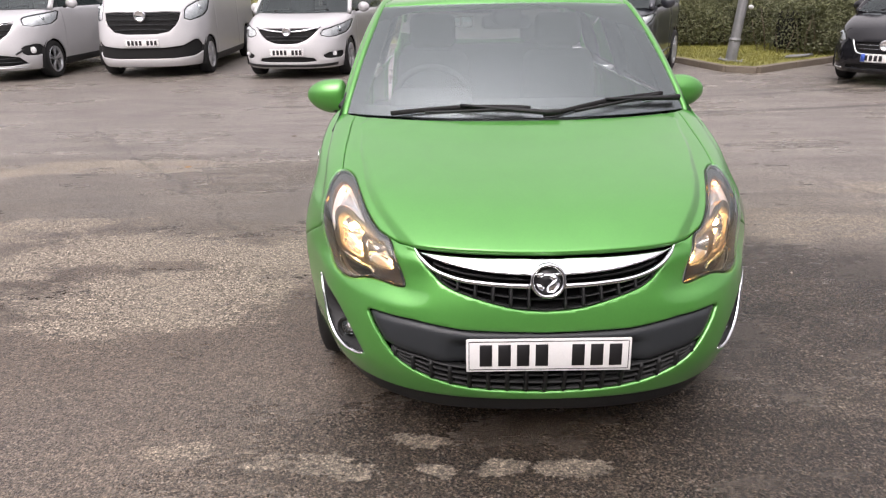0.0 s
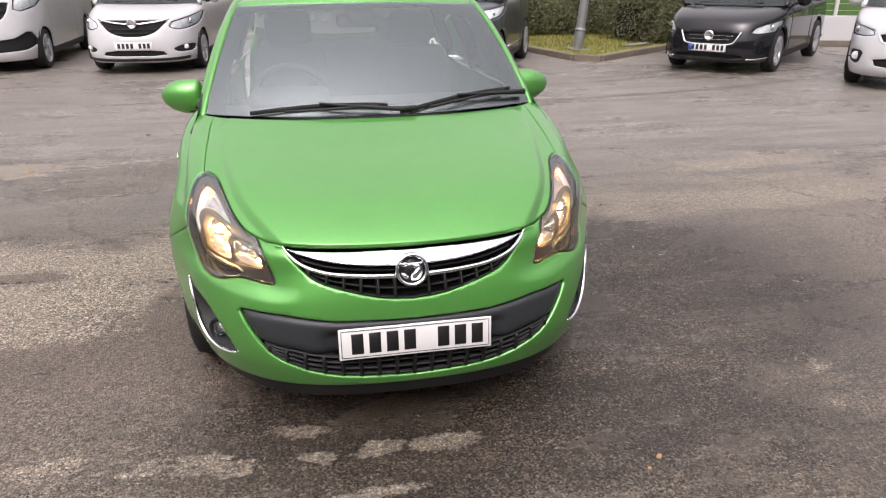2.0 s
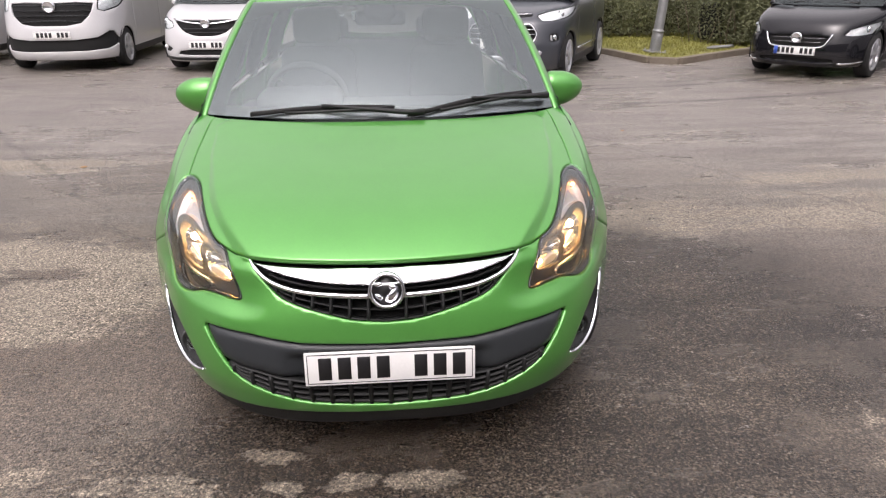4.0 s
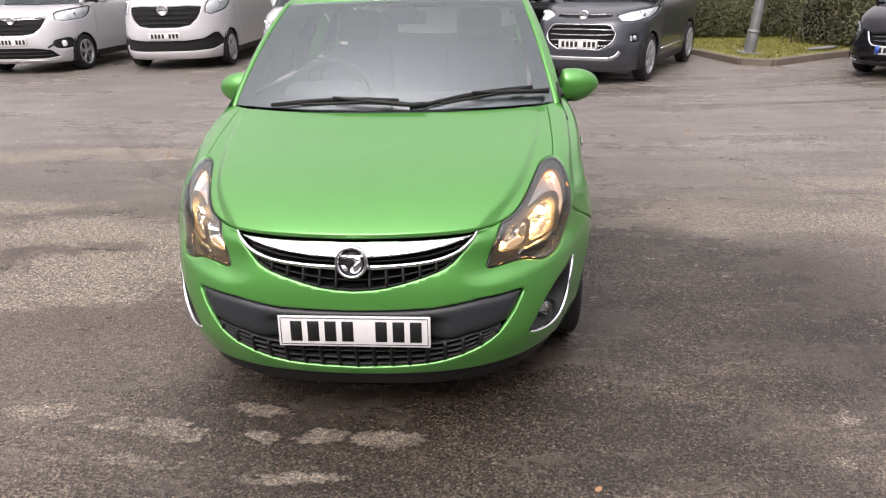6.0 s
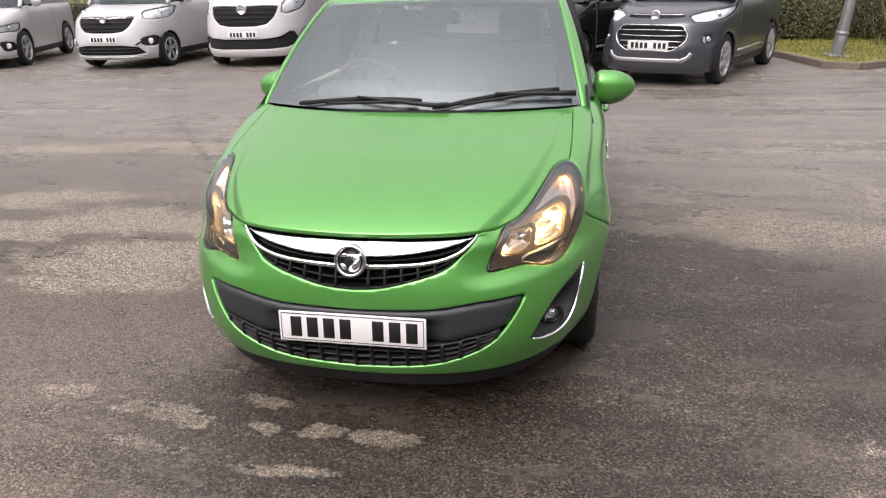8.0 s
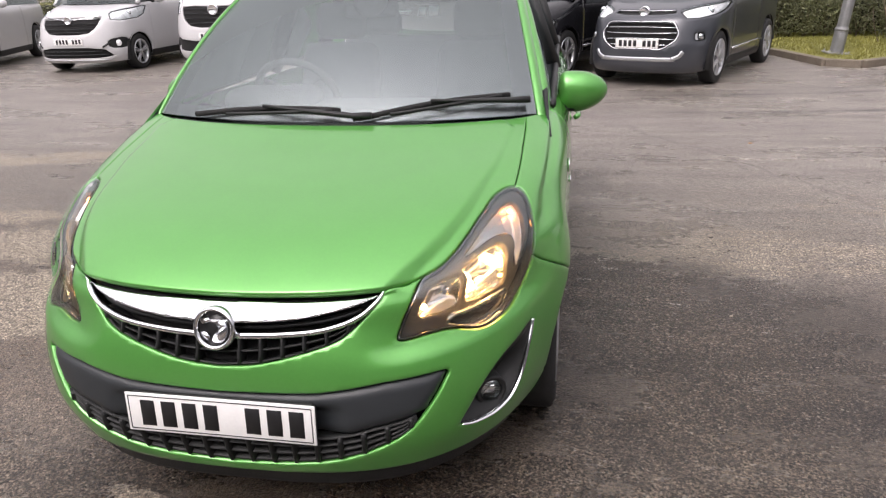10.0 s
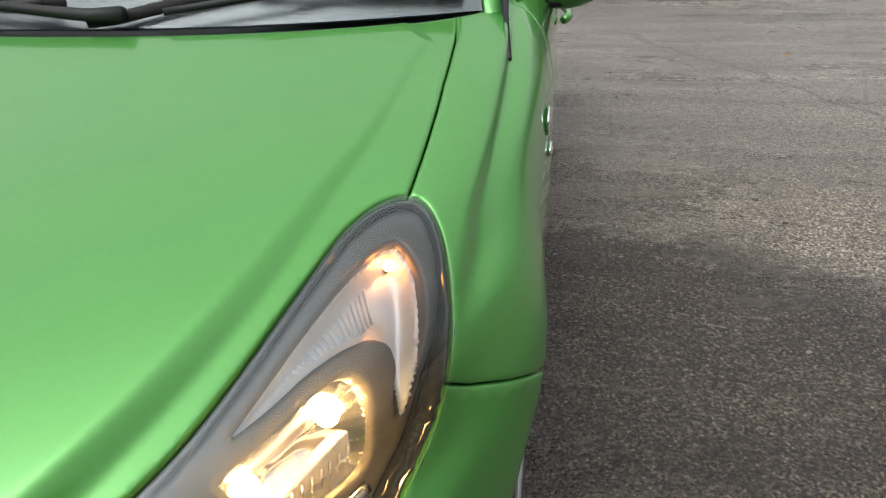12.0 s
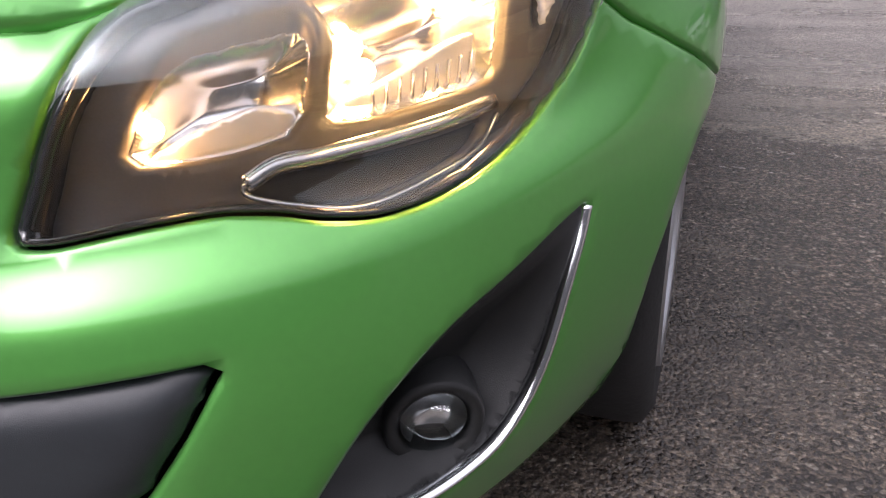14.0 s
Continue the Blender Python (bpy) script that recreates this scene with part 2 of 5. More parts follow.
    worn_b = span(math2("ADD", scrape, math2("MULTIPLY", rag, 1.2)), 0.20, 0.9, 0.0, 0.85)
    worn_c = math2("MULTIPLY", span(math2("ADD", band2, rag), 0.10, 0.9), span(cell.outputs[2], 0.2, 0.7, 0.40, 0.95))
    worn = math2("MAXIMUM", math2("MAXIMUM", worn_a, worn_b), worn_c)
    col = blend(math2("MULTIPLY", worn, span(cell.outputs[1], 0.0, 0.9, 0.45, 1.0)), col, (0.275, 0.235, 0.180))
    brown = span(math2("ADD", spot(-2.2, 5.5, 2.2, 1.3), span(ragged.outputs["Fac"], 0.3, 0.7, -0.4, 0.4)), 0.0, 0.7)
    col = blend(math2("MULTIPLY", brown, math2("SUBTRACT", 0.45, math2("MULTIPLY", worn, 0.45))), col, (0.105, 0.075, 0.050))
    # chippings: each stone its own tone, pits between them
    tone = n.new("ShaderNodeCombineColor")
    tones = math2("MULTIPLY", span(cell.outputs[2], 0.0, 1.0, 0.30, 1.70), span(cell2.outputs[0], 0.0, 1.0, 0.60, 1.40))
    tones = math2("MULTIPLY", tones, span(speck.outputs["Fac"], 0.36, 0.64, 0.45, 1.60))
    for i in range(3):
        l.new(tones, tone.inputs[i])
    col = blend(1.0, col, tone.outputs[0], "MULTIPLY")
    col = blend(span(cell.outputs[0], 0.93, 0.995, 0.0, 0.42), col, (0.30, 0.275, 0.228))
    col = blend(span(grit.outputs["Fac"], 0.34, 0.52, 0.70, 0.0), col, (0.020, 0.017, 0.015))
    # two fine cracks
    wob = tex("ShaderNodeTexNoise", 1.7, 6)
    for kx, c0, x0, x1 in ((1.35, 4.35, -4.6, -1.3), (1.75, 12.3, 1.2, 3.6)):
        line = math2("ABSOLUTE", math2("ADD", math2("ADD", math2("MULTIPLY", sep.outputs[0], kx), sep.outputs[1]), math2("ADD", math2("MULTIPLY", wob.outputs["Fac"], 0.9), -c0 - 0.45)), 0)
        crack = math2("MULTIPLY", span(line, 0.010, 0.060, 1.0, 0.0), span(ragged.outputs["Fac"], 0.36, 0.5, 0.1, 0.5))
        crack = math2("MULTIPLY", crack, math2("MULTIPLY", span(sep.outputs[0], x0, x0 + 0.3), span(sep.outputs[0], x1 - 0.3, x1, 1.0, 0.0)))
        col = blend(crack, col, (0.020, 0.018, 0.016))
    # curved tyre marks by the grey car
    for r in (2.55, 2.85, 4.0):
        dx, dy = math2("SUBTRACT", sep.outputs[0], 1.9), math2("SUBTRACT", sep.outputs[1], 14.7)
        d = math2("SQRT", math2("ADD", math2("MULTIPLY", math2("MULTIPLY", dx, dx), 0.25), math2("MULTIPLY", dy, dy)), 0)
        ring = math2("MULTIPLY", span(math2("ABSOLUTE", math2("SUBTRACT", d, r), 0), 0.02, 0.10, 1.0, 0.0), span(sep.outputs[0], -0.5, 0.8))
        col = blend(math2("MULTIPLY", ring, span(mid.outputs["Fac"], 0.4, 0.6, 0.1, 0.75)), col, (0.030, 0.027, 0.026))
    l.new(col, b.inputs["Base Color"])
    wet = span(math2("ADD", math2("MULTIPLY", big.outputs["Fac"], 0.6), math2("MULTIPLY", mid.outputs["Fac"], 0.5)), 0.42, 0.66, 0.21, 0.40)
    wet = math2("ADD", wet, math2("MULTIPLY", worn, 0.25))
    wet = math2("SUBTRACT", wet, math2("MULTIPLY", damp_shade, 0.06))
    wet = math2("SUBTRACT", wet, math2("MULTIPLY", math2("MAXIMUM", math2("MAXIMUM", spot(5.6, 13.0, 1.8, 0.9), spot(-1.0, 8.0, 2.0, 0.5)), 0.0), 0.16))
    l.new(wet, b.inputs["Roughness"])
    bp = n.new("ShaderNodeBump")
    bp.inputs["Strength"].default_value, bp.inputs["Distance"].default_value = 0.75, 0.005
    hgt = math2("ADD", math2("MULTIPLY", chips.outputs["Distance"], -1.0), math2("ADD", math2("MULTIPLY", chips2.outputs["Distance"], -0.4), math2("MULTIPLY", grit.outputs["Fac"], 0.6)))
    l.new(hgt, bp.inputs["Height"]), l.new(bp.outputs[0], b.inputs["Normal"])
    return m


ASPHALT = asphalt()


# ---- mesh helpers ----
def mesh_data(name, verts, faces, material, smooth=True):
    me = bpy.data.meshes.new(name)
    me.from_pydata([tuple(map(float, v)) for v in verts], [], [tuple(map(int, f)) for f in faces])
    if smooth:
        me.polygons.foreach_set("use_smooth", [True] * len(me.polygons))
    me.materials.append(material)
    me.update()
    return me


def piece(name, verts, faces, material, parent=None, label="", smooth=True, recalc=True):
    """One mesh object, under a thing or a part where a parent is given."""
    me = mesh_data(name, verts, faces, material, smooth)
    if recalc:
        bm = bmesh.new()
        bm.from_mesh(me)
        bmesh.ops.recalc_face_normals(bm, faces=bm.faces)
        bm.to_mesh(me)
        bm.free()
    ob = new(name, me)
    if parent:
        ob.parent = parent
    return tagged(ob, label)


def part(name, bm, material, parent, label="", smooth=True):
    me = bpy.data.meshes.new(name)
    bm.to_mesh(me)
    bm.free()
    if smooth:
        me.polygons.foreach_set("use_smooth", [True] * len(me.polygons))
    me.materials.append(material)
    ob = new(name, me)
    ob.parent = parent
    return tagged(ob, label)


def box_bm(sx, sy, sz, m=None, bevel=0.0, seg=2, taper=1.0):
    bm = bmesh.new()
    bmesh.ops.create_cube(bm, size=1.0)
    for v in bm.verts:
        k = taper if v.co.z > 0 else 1.0
        v.co = Vector((v.co.x * sx * k, v.co.y * sy * k, v.co.z * sz))
    if bevel:
        bmesh.ops.bevel(bm, geom=bm.edges[:], offset=bevel, segments=seg, affect="EDGES", profile=0.5)
    if m is not None:
        bmesh.ops.transform(bm, matrix=m, verts=bm.verts)
    return bm


def ball_bm(rx, ry, rz, m=None, seg=24):
    bm = bmesh.new()
    bmesh.ops.create_uvsphere(bm, u_segments=seg, v_segments=seg // 2, radius=1.0)
    bmesh.ops.transform(bm, matrix=(m or Matrix()) @ Matrix.Diagonal((rx, ry, rz, 1)), verts=bm.verts)
    return bm


def lathe(profile, n=32, axis="x"):
    """Verts and faces of a profile of (radius, along) turned about an axis through the origin."""
    vs, fs = [], []
    for i in range(n):
        a = 2 * math.pi * i / n
        for r, h in profile:
            c, s = r * math.cos(a), r * math.sin(a)
            vs.append({"x": (h, c, s), "y": (c, h, s), "z": (c, s, h)}[axis])
    k = len(profile)
    for i in range(n):
        for j in range(k - 1):
            a, b2 = i * k + j, ((i + 1) % n) * k + j
            fs.append((a, b2, b2 + 1, a + 1))
    return vs, fs


def tube(path, radius, n=8, flat=1.0, closed=False):
    """A round or flattened rod along points; radius may be a number or one for each point."""
    p = np.asarray(path, float)
    rad = np.broadcast_to(radius, len(p))
    t = np.gradient(p, axis=0) if not closed else np.roll(p, -1, 0) - np.roll(p, 1, 0)
    t /= np.linalg.norm(t, axis=1, keepdims=True)
    up = np.array([0.0, 0.0, 1.0])
    vs, fs = [], []
    for q, d, r in zip(p, t, rad):
        s = np.cross(d, up if abs(d[2]) < 0.95 else np.array([0, 1.0, 0]))
        s /= np.linalg.norm(s)
        w = np.cross(s, d)
        for i in range(n):
            a = 2 * math.pi * i / n
            vs.append(q + r * (math.cos(a) * s + flat * math.sin(a) * w))
    m = len(p)
    for i in range(m if closed else m - 1):
        for j in range(n):
            a, b2 = i * n + j, ((i + 1) % m) * n + j
            k = (j + 1) % n - j
            fs.append((a, a + k, b2 + k, b2))
    if not closed:
        fs += [tuple(range(n))[::-1], tuple(range((m - 1) * n, m * n))]
    return vs, fs


def catmull(rows, v):
    """Smooth curve through rows of numbers; v runs from 0 to len - 1."""
    rows = np.asarray(rows, float)
    v = np.clip(np.asarray(v, float), 0, len(rows) - 1)
    i = np.clip(np.floor(v).astype(int), 0, len(rows) - 2)
    f = (v - i)[..., None]
    p1, p2 = rows[i], rows[i + 1]
    p0 = np.where((i > 0)[..., None], rows[np.maximum(i - 1, 0)], 2 * p1 - p2)
    p3 = np.where((i < len(rows) - 2)[..., None], rows[np.minimum(i + 2, len(rows) - 1)], 2 * p2 - p1)
    return p1 + 0.5 * f * (p2 - p0 + f * (2 * p0 - 5 * p1 + 4 * p2 - p3 + f * (3 * (p1 - p2) + p3 - p0)))


def spline(pts, per=8):
    return catmull(pts, np.linspace(0, len(pts) - 1, (len(pts) - 1) * per + 1))


def rounded(poly, times=2):
    """A closed outline with its corners cut smooth."""
    p = np.asarray(poly, float)
    for _ in range(times):
        q = np.roll(p, -1, 0)
        p = np.stack([0.8 * p + 0.2 * q, 0.2 * p + 0.8 * q], 1).reshape(-1, 2)
    return p


def inside(poly, pts):
    x, y = pts[:, 0], pts[:, 1]
    res = np.zeros(len(pts), bool)
    a, b = poly, np.roll(poly, -1, 0)
    for (x1, y1), (x2, y2) in zip(a, b):
        if y1 != y2:
            res ^= ((y1 > y) != (y2 > y)) & (x < (x2 - x1) * (y - y1) / (y2 - y1) + x1)
    return res


def grown(poly, d):
    """The outline moved outwards by d (inwards where d is negative)."""
    p = np.asarray(poly, float)
    if np.sum(p[:, 0] * np.roll(p[:, 1], -1) - np.roll(p[:, 0], -1) * p[:, 1]) < 0:
        p = p[::-1]
    t = np.roll(p, -1, 0) - np.roll(p, 1, 0)
    t /= np.linalg.norm(t, axis=1, keepdims=True) + 1e-9
    return p + d * np.stack([t[:, 1], -t[:, 0]], 1)


def dense(poly, step):
    out = []
    for a, b in zip(poly, np.roll(poly, -1, 0)):
        k = max(1, int(np.linalg.norm(b - a) / step))
        out += [a + (b - a) * i / k for i in range(k)]
    return np.array(out)


class Shell:
    """The skin of a car's front: contours from the middle line round the corner to the door, one above the other.
    Rows: middle height, middle y, half width, fullness, side height."""

    def __init__(self, levels, door_y, nu=161, nv=141, size=(1.75, 1.4)):
        self.levels, self.door_y, self.nu, self.nv, self.size = levels, door_y, nu, nv, size
        th = np.linspace(0, math.pi / 2, 700)
        g = np.zeros((nv, nu, 3))
        for j in range(nv):
            zc, y0, w, n, zs = catmull(levels, (len(levels) - 1) * j / (nv - 1))
            x = w * np.sin(th) ** (2 / n)
            y = y0 + (door_y - y0) * (1 - np.cos(th) ** (2 / n))
            k = x / w
            z = zc + (zs - zc) * (0.35 * k ** 2 + 0.65 * np.clip((y - y0) / (door_y - y0), 0, 1) ** 0.8)
            p = np.stack([x, y, z], 1)
            s = np.r_[0, np.cumsum(np.linalg.norm(np.diff(p, axis=0), axis=1))]
            for c in range(3):
                g[j, :, c] = np.interp(np.linspace(0, 1, nu), s / s[-1], p[:, c])
        self.g = g
        self.relief = None

    def skin(self, u, v):
        u, v = np.asarray(u, float), np.asarray(v, float)
        a, b = np.clip(np.abs(u), 0, 1) * (self.nu - 1), np.clip(v, 0, 1) * (self.nv - 1)
        i, j = np.clip(a.astype(int), 0, self.nu - 2), np.clip(b.astype(int), 0, self.nv - 2)
        fa, fb = (a - i)[..., None], (b - j)[..., None]
        g = self.g
        p = (g[j, i] * (1 - fa) + g[j, i + 1] * fa) * (1 - fb) + (g[j + 1, i] * (1 - fa) + g[j + 1, i + 1] * fa) * fb
        p[..., 0] *= np.where(u < 0, -1, 1)
        return p

    def normal(self, u, v):
        u, v = np.asarray(u, float), np.asarray(v, float)
        e = 0.012
        du = self.skin(np.clip(u + e, -1, 1), v) - self.skin(np.clip(u - e, -1, 1), v)
        dv = self.skin(u, np.clip(v + e, 0, 1)) - self.skin(u, np.clip(v - e, 0, 1))
        n = np.cross(du, dv)
        return n / (np.linalg.norm(n, axis=-1, keepdims=True) + 1e-12)

    def at(self, uv, off=0.0):
        uv = np.asarray(uv, float)
        off = np.broadcast_to(off, uv.shape[:-1])
        if self.relief:
            off = off + self.relief(uv)
        return self.skin(uv[..., 0], uv[..., 1]) + off[..., None] * self.normal(uv[..., 0], uv[..., 1])

    def find(self, pts):
        """(u, v) of places given by (x, z) as one faces the car."""
        out = []
        for x, z in pts:
            d = np.hypot(self.g[..., 0] - abs(x), self.g[..., 2] - z) + 0.02 * self.g[..., 1]
            j, i = np.unravel_index(d.argmin(), d.shape)
            out.append((math.copysign(i / (self.nu - 1), x), j / (self.nv - 1)))
        return np.array(out)

    def find_side(self, y, z):
        d = np.hypot(self.g[..., 1] - y, self.g[..., 2] - z) + np.where(self.g[..., 0] < 0.6 * self.g[..., 0].max(), 1, 0)
        j, i = np.unravel_index(d.argmin(), d.shape)
        return i / (self.nu - 1), j / (self.nv - 1)


class Side:
    """The flank behind the front shell: a runs along y, b is the shell's v."""

    def __init__(self, shell, sign, length):
        self.s, self.sign, self.length, self.size = shell, sign, length, (1.0, shell.size[1])

    def at(self, ab, off=0.0):
        ab = np.asarray(ab, float)
        p = self.s.skin(np.ones(ab.shape[:-1]), ab[..., 1])
        t = (ab[..., 0] - self.s.door_y) / (self.length - self.s.door_y)
        x = (p[..., 0] + off) * (1 - 0.10 * np.clip(t, 0, 1) ** 2.5)
        return np.stack([self.sign * x, ab[..., 0], p[..., 2]], -1)

    def level(self, z):
        zs = self.s.skin(np.ones(200), np.linspace(0, 1, 200))[:, 2]
        return np.interp(z, zs, np.linspace(0, 1, 200))


def panel(surf, name, outer, holes, material, parent, step=0.02, off=0.0, flange=0.02, edge=0.0025, label="", dish=None, inside_of=None):
    """A panel cut out of a surface along an outline, with openings, rounded edges and turned-in flanges."""
    k = np.array(surf.size)
    outer = dense(np.asarray(outer, float) * k, step * 0.6)
    holes = [dense(np.asarray(h, float) * k, step * 0.6) for h in holes]
    lo, hi = outer.min(0), outer.max(0)
    gx, gy = np.meshgrid(np.arange(lo[0], hi[0], step), np.arange(lo[1], hi[1], step * 0.87))
    gx[1::2] += step / 2
    pts = np.stack([gx.ravel(), gy.ravel()], 1)
    ok = inside(grown(outer, -step * 0.5), pts)
    for h in holes:
        ok &= ~inside(grown(h, step * 0.5), pts)
    pts = pts[ok]
    rim = [q[inside(outer, q)] for q in [grown(outer, -0.005)] + [grown(h, 0.005) for h in holes]]
    cand = np.concatenate(rim)
    keep = np.ones(len(cand), bool)
    for h in holes:
        keep &= ~inside(grown(h, 0.003), cand)
    keep &= inside(grown(outer, -0.003), cand)
    pts = np.concatenate([pts, cand[keep]])
    loops, allp, base = [], [], 0
    for lp in [outer] + holes:
        allp.append(lp)
        m = len(lp)
        loops += [(base + i, base + (i + 1) % m) for i in range(m)]
        base += m
    co = np.concatenate(allp + [pts])
    vs, _, fs, *_ = delaunay_2d_cdt([Vector(p) for p in co], loops, [], 0, 1e-5)
    vs = np.array([tuple(v) for v in vs])
    fs = np.array([tuple(f) for f in fs])
    cen = vs[fs].mean(1)
    ok = inside(outer, cen)
    for h in holes:
        ok &= ~inside(h, cen)
    fs = fs[ok]
    used = np.unique(fs)
    remap = -np.ones(len(vs), int)
    remap[used] = np.arange(len(used))
    fs, vs = remap[fs], vs[used]
    count = {}
    for a, b, c in fs:
        for e in ((a, b), (b, c), (c, a)):
            count[tuple(sorted(e))] = count.get(tuple(sorted(e)), 0) + 1
    border = [(a, b) for tri in fs for a, b in zip(tri, np.roll(tri, -1)) if count[tuple(sorted((a, b)))] == 1]
    onb = np.zeros(len(vs), bool)
    onb[[i for e in border for i in e]] = True
    o = np.full(len(vs), float(off))
    if dish:
        o = o + dish(vs / k)
    o[onb] -= edge
    top = surf.at(vs / k, o)
    verts, faces = [*top], [*fs]
    if flange:
        ids = {i: len(verts) + n for n, i in enumerate(np.flatnonzero(onb))}
        low = surf.at(vs[onb] / k, o[onb] - flange)
        verts += [*low]
        faces += [(b, a, ids[a], ids[b]) for a, b in border]
    return piece(name, verts, faces, material, parent, label, recalc=False)


def both(poly):
    """A right-hand half outline from the middle line, closed with its mirror image."""
    p = np.asarray(poly, float)
    q = p[::-1].copy()
    q[:, 0] *= -1
    if abs(p[0, 0]) < 1e-6:
        q = q[:-1]
    if abs(p[-1, 0]) < 1e-6:
        q = q[1:]
    return np.concatenate([p, q])


def flip(poly):
    p = np.asarray(poly, float).copy()
    p[:, 0] *= -1
    return p[::-1]


def bar(surf, path, width, depth, off, name, material, parent, label="", taper=True):
    """A rounded moulding along a path on a surface."""
    p = np.asarray(path, float)
    c, n = surf.at(p, off), surf.at(p, off + 0.01) - surf.at(p, off)
    n /= np.linalg.norm(n, axis=1, keepdims=True)
    t = np.gradient(c, axis=0)
    t /= np.linalg.norm(t, axis=1, keepdims=True)
    s = np.cross(t, n)
    vs, fs, m = [], [], 8
    ring = [(-0.5, -0.5), (-0.5, 0.2), (-0.36, 0.45), (-0.12, 0.55), (0.12, 0.55), (0.36, 0.45), (0.5, 0.2), (0.5, -0.5)]
    w = np.broadcast_to(width, len(p))
    for q, nn, ss, ww in zip(c, n, s, w):
        vs += [q + a * ww * ss + b * depth * nn for a, b in ring]
    for i in range(len(p) - 1):
        fs += [(i * m + j, i * m + (j + 1) % m, (i + 1) * m + (j + 1) % m, (i + 1) * m + j) for j in range(m)]
    fs += [tuple(range(m)), tuple(range((len(p) - 1) * m, len(p) * m))]
    return piece(name, vs, fs, material, parent, label)


def sheet(rows, name, material, parent, label="", thick=0.0):
    """A smooth surface through rows of points."""
    r = np.asarray(rows, float)
    a, b = r.shape[:2]
    vs = [*r.reshape(-1, 3)]
    fs = [(i * b + j, i * b + j + 1, (i + 1) * b + j + 1, (i + 1) * b + j) for i in range(a - 1) for j in range(b - 1)]
    ob = piece(name, vs, fs, material, parent, label)
    if thick:
        md = ob.modifiers.new("thickness", "SOLIDIFY")
        md.thickness, md.offset = thick, -1
    return ob


def ruled(c1, c2, n=10, bow=(0, 0, 0)):
    c1, c2 = np.asarray(c1, float), np.asarray(c2, float)
    return [c1 + (c2 - c1) * k + np.array(bow) * 4 * k * (1 - k) for k in np.linspace(0, 1, n)]


def number_plate(parent, m, width=0.52, height=0.111, blue=False, tilt=None):
    """A white plate; its characters are plain bars."""
    pl = part("number_plate", box_bm(width, 0.006, height, m, 0.0025), PLATE, parent, "white number plate with black bars")
    for sx, sz, x, z in ((width - 0.02, 0.0022, 0, height / 2 - 0.008), (width - 0.02, 0.0022, 0, -height / 2 + 0.008)):
        part("border", box_bm(sx, 0.0014, sz, m @ pose(x, -0.0034, z)), INK, pl)
    for s in (-1, 1):
        part("border", box_bm(0.0022, 0.0014, height - 0.016, m @ pose(s * (width / 2 - 0.009), -0.0034, 0)), INK, pl)
    w = width * 0.076
    for i in range(7):
        x = (i - 3) * width * 0.113 + (-0.028 if i < 4 else 0.028) * width / 0.52 + 0.012 * width
        part("character_bar", box_bm(w, 0.0016, height * 0.66, m @ pose(x, -0.0034, 0), 0.0005, 1), INK, pl)
    if blue:
        part("blue_strip", box_bm(width * 0.09, 0.0016, height - 0.006, m @ pose(-width * 0.45, -0.0035, 0)), PLATE_BLUE, pl)
    return pl


def wheel(parent, x, y, r, width=0.2, spokes=5, rim_mat=None, side=1, name="wheel"):
    """Tyre, rim, spokes and hub; side 1 faces +x."""
    rim_mat = rim_mat or ALLOY
    hub = new(name)
    hub.parent, hub.location = parent, (x, y, r)
    w, q = width / 2, r * 0.68
    tp = [(q, -w * 0.8), (q * 1.04, -w * 0.95), (r * 0.9, -w * 0.96), (r * 0.985, -w * 0.8), (r, -w * 0.55), (r, w * 0.55), (r * 0.985, w * 0.8), (r * 0.9, w * 0.95), (q * 1.04, w * 0.90), (q, w * 0.8)]
    vs, fs = lathe([(a, b * side) for a, b in tp], 40)
    piece("tyre", vs, fs, RUBBER, hub)
    vs, fs = lathe([(a, b * side) for a, b in [(q, -w * 0.8), (q * 0.93, -w * 0.7), (q * 0.9, w * 0.6), (q * 0.96, w * 0.93), (q * 1.03, w * 0.97), (q * 1.04, w * 0.86)]], 40)
    piece("rim", vs, fs, rim_mat, hub)
    vs, fs = lathe([(0.001, 0.1 * w * side), (q * 0.9, 0.05 * w * side)], 24)
    piece("brake_disc", vs, fs, VOID, hub)
    for i in range(spokes):
        a = 360 * i / spokes
        for d in (-9, 9):
            part("spoke", box_bm(w * 0.3, q * 0.13, q * 0.86, pose(0, 0, 0, a + d) @ pose(side * w * 0.72, 0, q * 0.52), q * 0.03), rim_mat, hub)
    vs, fs = lathe([(0.001, w * 0.9 * side), (q * 0.17, w * 0.88 * side), (q * 0.22, w * 0.7 * side), (q * 0.22, 0)], 20)
    piece("hub_cap", vs, fs, rim_mat, hub)
    return hub


# ---- ground: one sheet to the horizon ----
def ground_sheet():
    xs = np.r_[-900, -300, -120, np.arange(-40, 41, 2.0), 120, 300, 900]
    ys = np.r_[-900, -300, -100, np.arange(-24, 31, 2.0), 60, 120, 300, 900]
    vs, fs = [], []
    for y in ys:
        for x in xs:
            near = max(abs(x) - 6, abs(y - 5) - 5, 0)
            z = 0.012 * noise.noise((x * 0.3, y * 0.3, 0)) * min(near / 6, 1)
            vs.append((x, y, min(z, 0.004)))
    b = len(xs)
    fs = [(i * b + j, i * b + j + 1, (i + 1) * b + j + 1, (i + 1) * b + j) for i in range(len(ys) - 1) for j in range(b - 1)]
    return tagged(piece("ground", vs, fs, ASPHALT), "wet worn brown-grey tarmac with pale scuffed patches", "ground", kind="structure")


ground_sheet()
